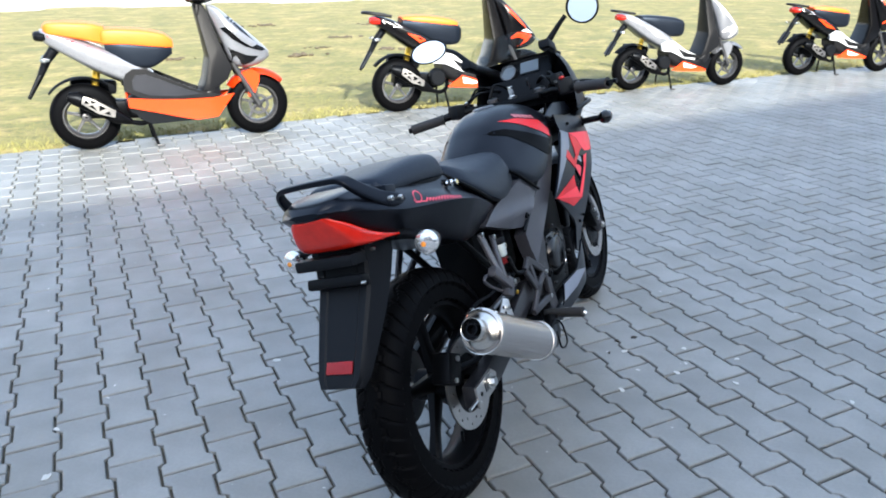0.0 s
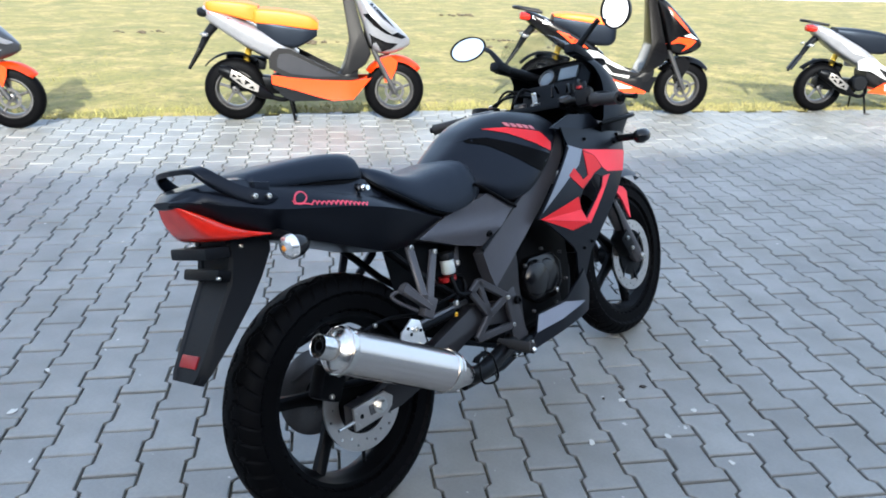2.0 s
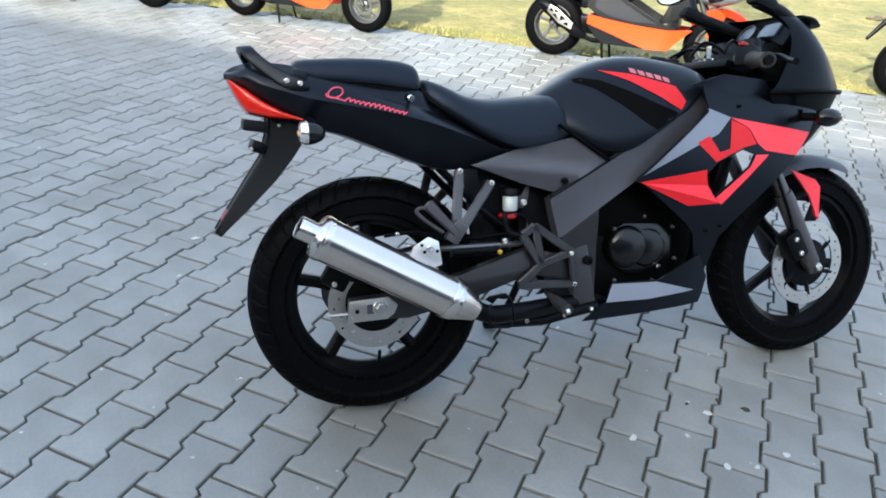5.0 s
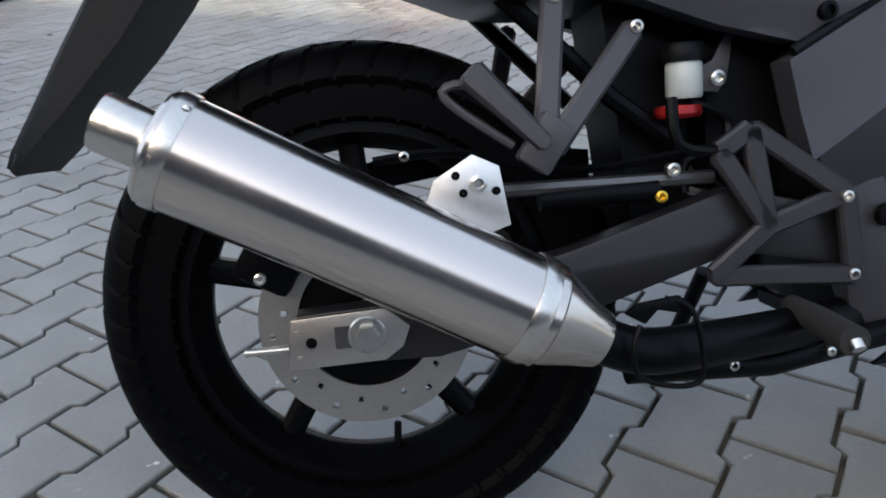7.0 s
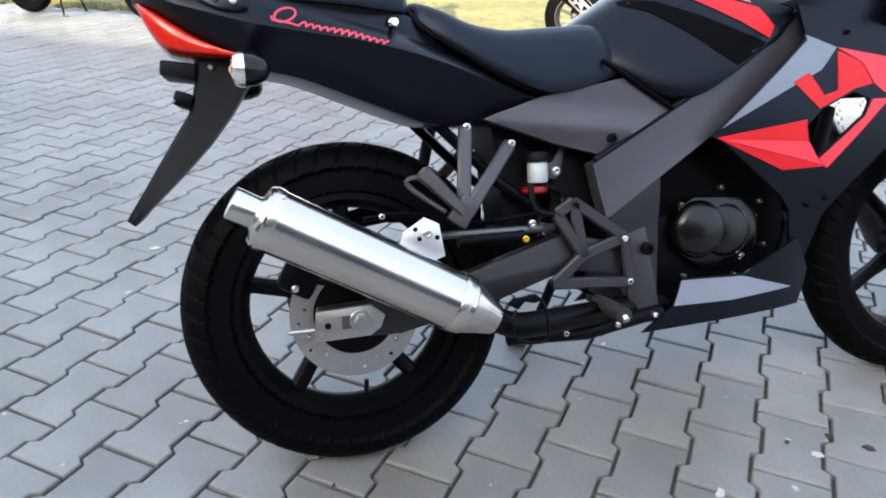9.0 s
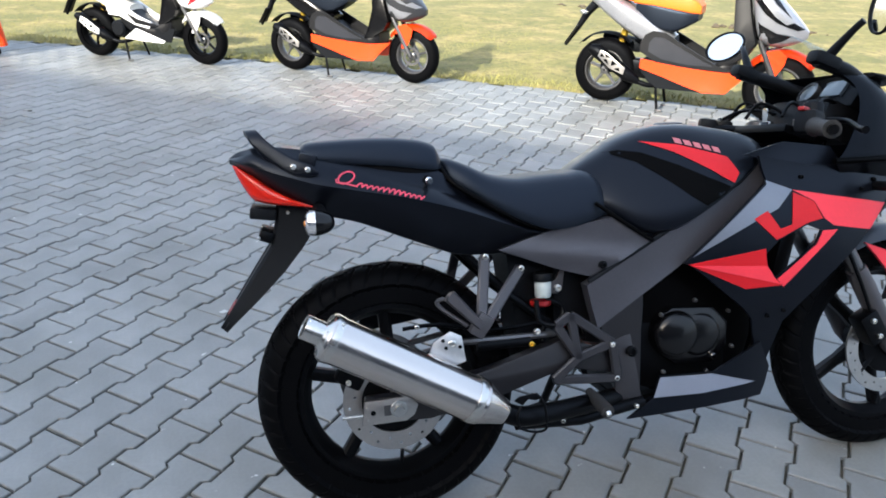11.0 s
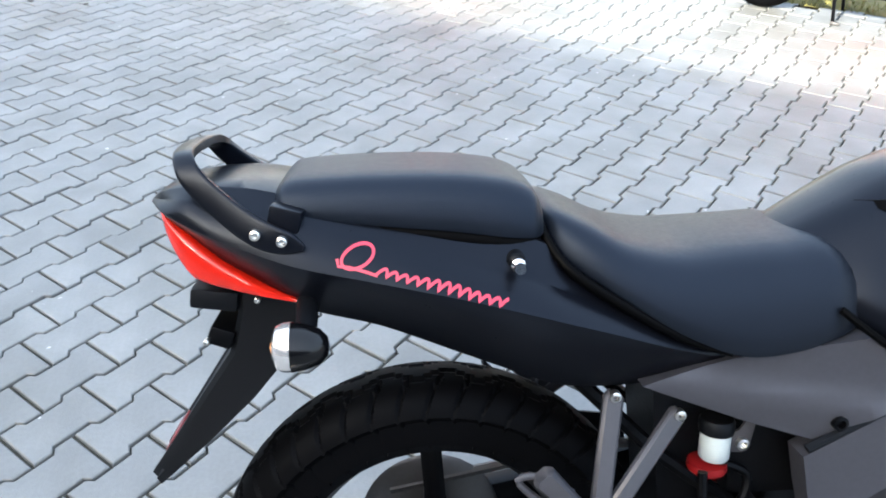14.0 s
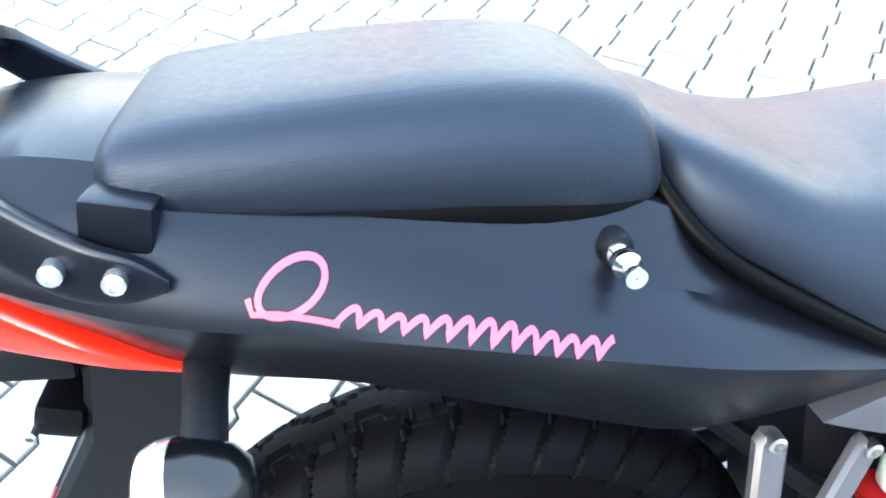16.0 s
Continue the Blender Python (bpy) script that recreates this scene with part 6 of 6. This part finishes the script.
for k, (x, y, r) in enumerate(((0.92, -0.183, 0.009), (0.971, -0.23, 0.009), (0.825, -0.176, 0.005), (-0.06, -0.08, 0.004), (-2.14, 4.06, 0.022), (-1.80, 3.99, 0.014))):
    blot("leaf_scrap", x, y, r, k + 1.3, "leaf", "small dark leaf scrap lying on the paving", "leaf", "scraps on the paving", 0.004)
for k, (x, y, r) in enumerate(((0.858, -0.222, 0.010), (0.613, -0.264, 0.012), (0.787, -0.405, 0.011), (0.965, -0.405, 0.010), (0.861, -0.424, 0.007), (0.80, -0.586, 0.010), (0.964, -0.577, 0.008), (-0.432, 1.015, 0.013), (-0.272, 1.173, 0.010), (0.314, 0.835, 0.012), (0.832, -0.917, 0.010))):
    blot("pale_spot", x, y, r, k + 2.7, "lime", "small dried white spot on the paving", "stain", "white spots on the paving", 0.0012)

# ---- clods of bare soil in the lawn ----
def clod(bm, x, y, r, seed):
    """Adds a scatter of crumbs thrown up in one spot."""
    rng = random.Random(int(seed * 10))
    for k in range(15):
        a, q = rng.uniform(0, 6.28), r * 1.9 * rng.random() ** 0.8
        cr = r * rng.uniform(0.10, 0.34) * (1.2 - 0.4 * q / r / 1.9)
        made = bmesh.ops.create_icosphere(bm, subdivisions=2, radius=cr)["verts"]
        for v in made:
            n_ = 1 + 0.6 * noise.noise(v.co * (2.2 / cr) + Vector((seed, k, 0)))
            u, w = v.co.x * n_ * 1.3 + 1.7 * q * math.cos(a), v.co.y * n_ + q * math.sin(a)
            v.co = Vector((x + 0.80 * u + 0.59 * w, y - 0.59 * u + 0.80 * w, 0.015 + v.co.z * n_ * 0.6))
crumbs = bmesh.new()
for k, (x, y, r) in enumerate(((7.3, 5.6, 0.12), (8.3, 4.9, 0.14), (8.2, 5.9, 0.07), (6.2, 6.9, 0.10), (5.6, 7.4, 0.13), (12.2, 7.2, 0.16), (11.0, 9.2, 0.14), (9.6, 6.4, 0.12), (4.4, 9.6, 0.12))):
    clod(crumbs, x, y, r, k + 1.0)
tagged(part("soil_crumbs", crumbs, "soil"), label="scattered dark crumbs of bare soil in the grass", category="soil", kind="stuff")

# ---- blades of grass over the lawn's edge and the nearer lawn ----
rng = np.random.default_rng(5)
verts, faces = [], []
for k in range(42000):
    x = rng.uniform(-7, 13)
    c = abs(rng.normal(0, 1.0)) * 1.6 if k % 3 else rng.uniform(-0.03, 0.25)
    base_ = Vector((x, edge_y(x), 0)) + ACROSS * c
    h = rng.uniform(0.015, 0.05) * (1.2 if c < 0.25 else 0.9)
    a = rng.uniform(0, 2 * math.pi)
    wv = Vector((math.cos(a), math.sin(a), 0)) * rng.uniform(0.002, 0.004)
    tip = base_ + Vector((rng.normal(0, 0.5), rng.normal(0, 0.5), 0)) * h + Vector((0, 0, h))
    i = len(verts)
    verts += [tuple(base_ - wv), tuple(base_ + wv), tuple(tip)]
    faces.append((i, i + 1, i + 2))
me = bpy.data.meshes.new("grass_blades")
me.from_pydata(verts, [], faces)
me.materials.append(M["blade"])
tagged(new("grass_blades", me), label="short dry blades of grass along the paving", category="grass", kind="stuff")

# ---- paving stones: waisted interlocking blocks ----
UDIR, VDIR = Vector((math.cos(radians(-39.6)), math.sin(radians(-39.6)), 0)), Vector((math.cos(radians(50.4)), math.sin(radians(50.4)), 0))
PITCH, LEN = 0.1268, 0.1921
START = Vector((0.0201, 0.2280, 0)) + VDIR * LEN / 2
A_, W1, W2, T0, T1 = LEN / 2 - 0.0036, 0.0715 - 0.0036, 0.0553 - 0.0036, 0.0425, 0.0535
OUTLINE = [(W1, A_), (-W1, A_), (-W1, T1), (-W2, T0), (-W2, -T0), (-W1, -T1), (-W1, -A_), (W1, -A_), (W1, -T1), (W2, -T0), (W2, T0), (W1, T1)]


def ring_of(inset, z):
    out = []
    for u, v in OUTLINE:
        out.append((u - math.copysign(inset, u), v - math.copysign(inset, v) if abs(v) > 0.08 else v, z))
    return out


RINGS = [ring_of(0.0, -0.03), ring_of(0.0, -0.0045), ring_of(0.0012, -0.0015), ring_of(0.0040, 0.0)]
BV = [p for r in RINGS for p in r]
BF = [(12 * r + i, 12 * r + (i + 1) % 12, 12 * (r + 1) + (i + 1) % 12, 12 * (r + 1) + i) for r in range(3) for i in range(12)] + [tuple(range(36, 48))]
stone_me = bpy.data.meshes.new("paving_stone")
stone_me.from_pydata(BV, [], BF)
stone_me.materials.append(M["concrete"])
island = M["concrete"].copy()
nt = island.node_tree
info = next(n_ for n_ in nt.nodes if n_.bl_idname == "ShaderNodeObjectInfo")
geo = nt.nodes.new("ShaderNodeNewGeometry")
nt.links.new(geo.outputs["Random Per Island"], next(l_ for l_ in nt.links if l_.from_node == info).to_socket)
tilt_rng = np.random.default_rng(11)
yaw = math.degrees(math.atan2(UDIR.y, UDIR.x))
near, far = [], []
for i in range(-75, 110):
    for j in range(-60, 60):
        p = START + UDIR * (PITCH * i) + VDIR * (LEN * (j + (0.5 if i % 2 else 0.0)))
        c, s_ = p.dot(ACROSS), p.dot(ALONG)
        if p.y > edge_y(p.x) + 0.02 or c < -2.6 or s_ < -9.5 or s_ > 13.5:
            continue
        w = (p, tilt_rng.normal(0, 0.0009), tilt_rng.normal(0, 0.25), tilt_rng.normal(0, 0.25))
        (near if -0.95 < p.x < 1.75 and -0.95 < p.y < 1.35 and len(near) < 300 else far).append(w)
for p, dz, rx, ry in near:
    ob = new("paving_stone", stone_me)
    ob.parent = pave_base
    ob.matrix_world = pose(p.x, p.y, dz, rx, ry, yaw)
base_v = np.array(BV)
allv, allf = [], []
cy_, sy_ = math.cos(radians(yaw)), math.sin(radians(yaw))
for k, (p, dz, rx, ry) in enumerate(far):
    z = base_v[:, 2] + dz + base_v[:, 0] * math.tan(radians(ry)) + base_v[:, 1] * math.tan(radians(rx))
    allv.append(np.stack([p.x + base_v[:, 0] * cy_ - base_v[:, 1] * sy_, p.y + base_v[:, 0] * sy_ + base_v[:, 1] * cy_, z], 1))
    allf += [tuple(48 * k + q for q in f) for f in BF]
me = bpy.data.meshes.new("paving_field")
me.from_pydata(np.concatenate(allv).tolist(), [], allf)
me.materials.append(island)
ob = new("paving_field", me)
ob.parent = pave_base
tagged(ob, kind="stuff")
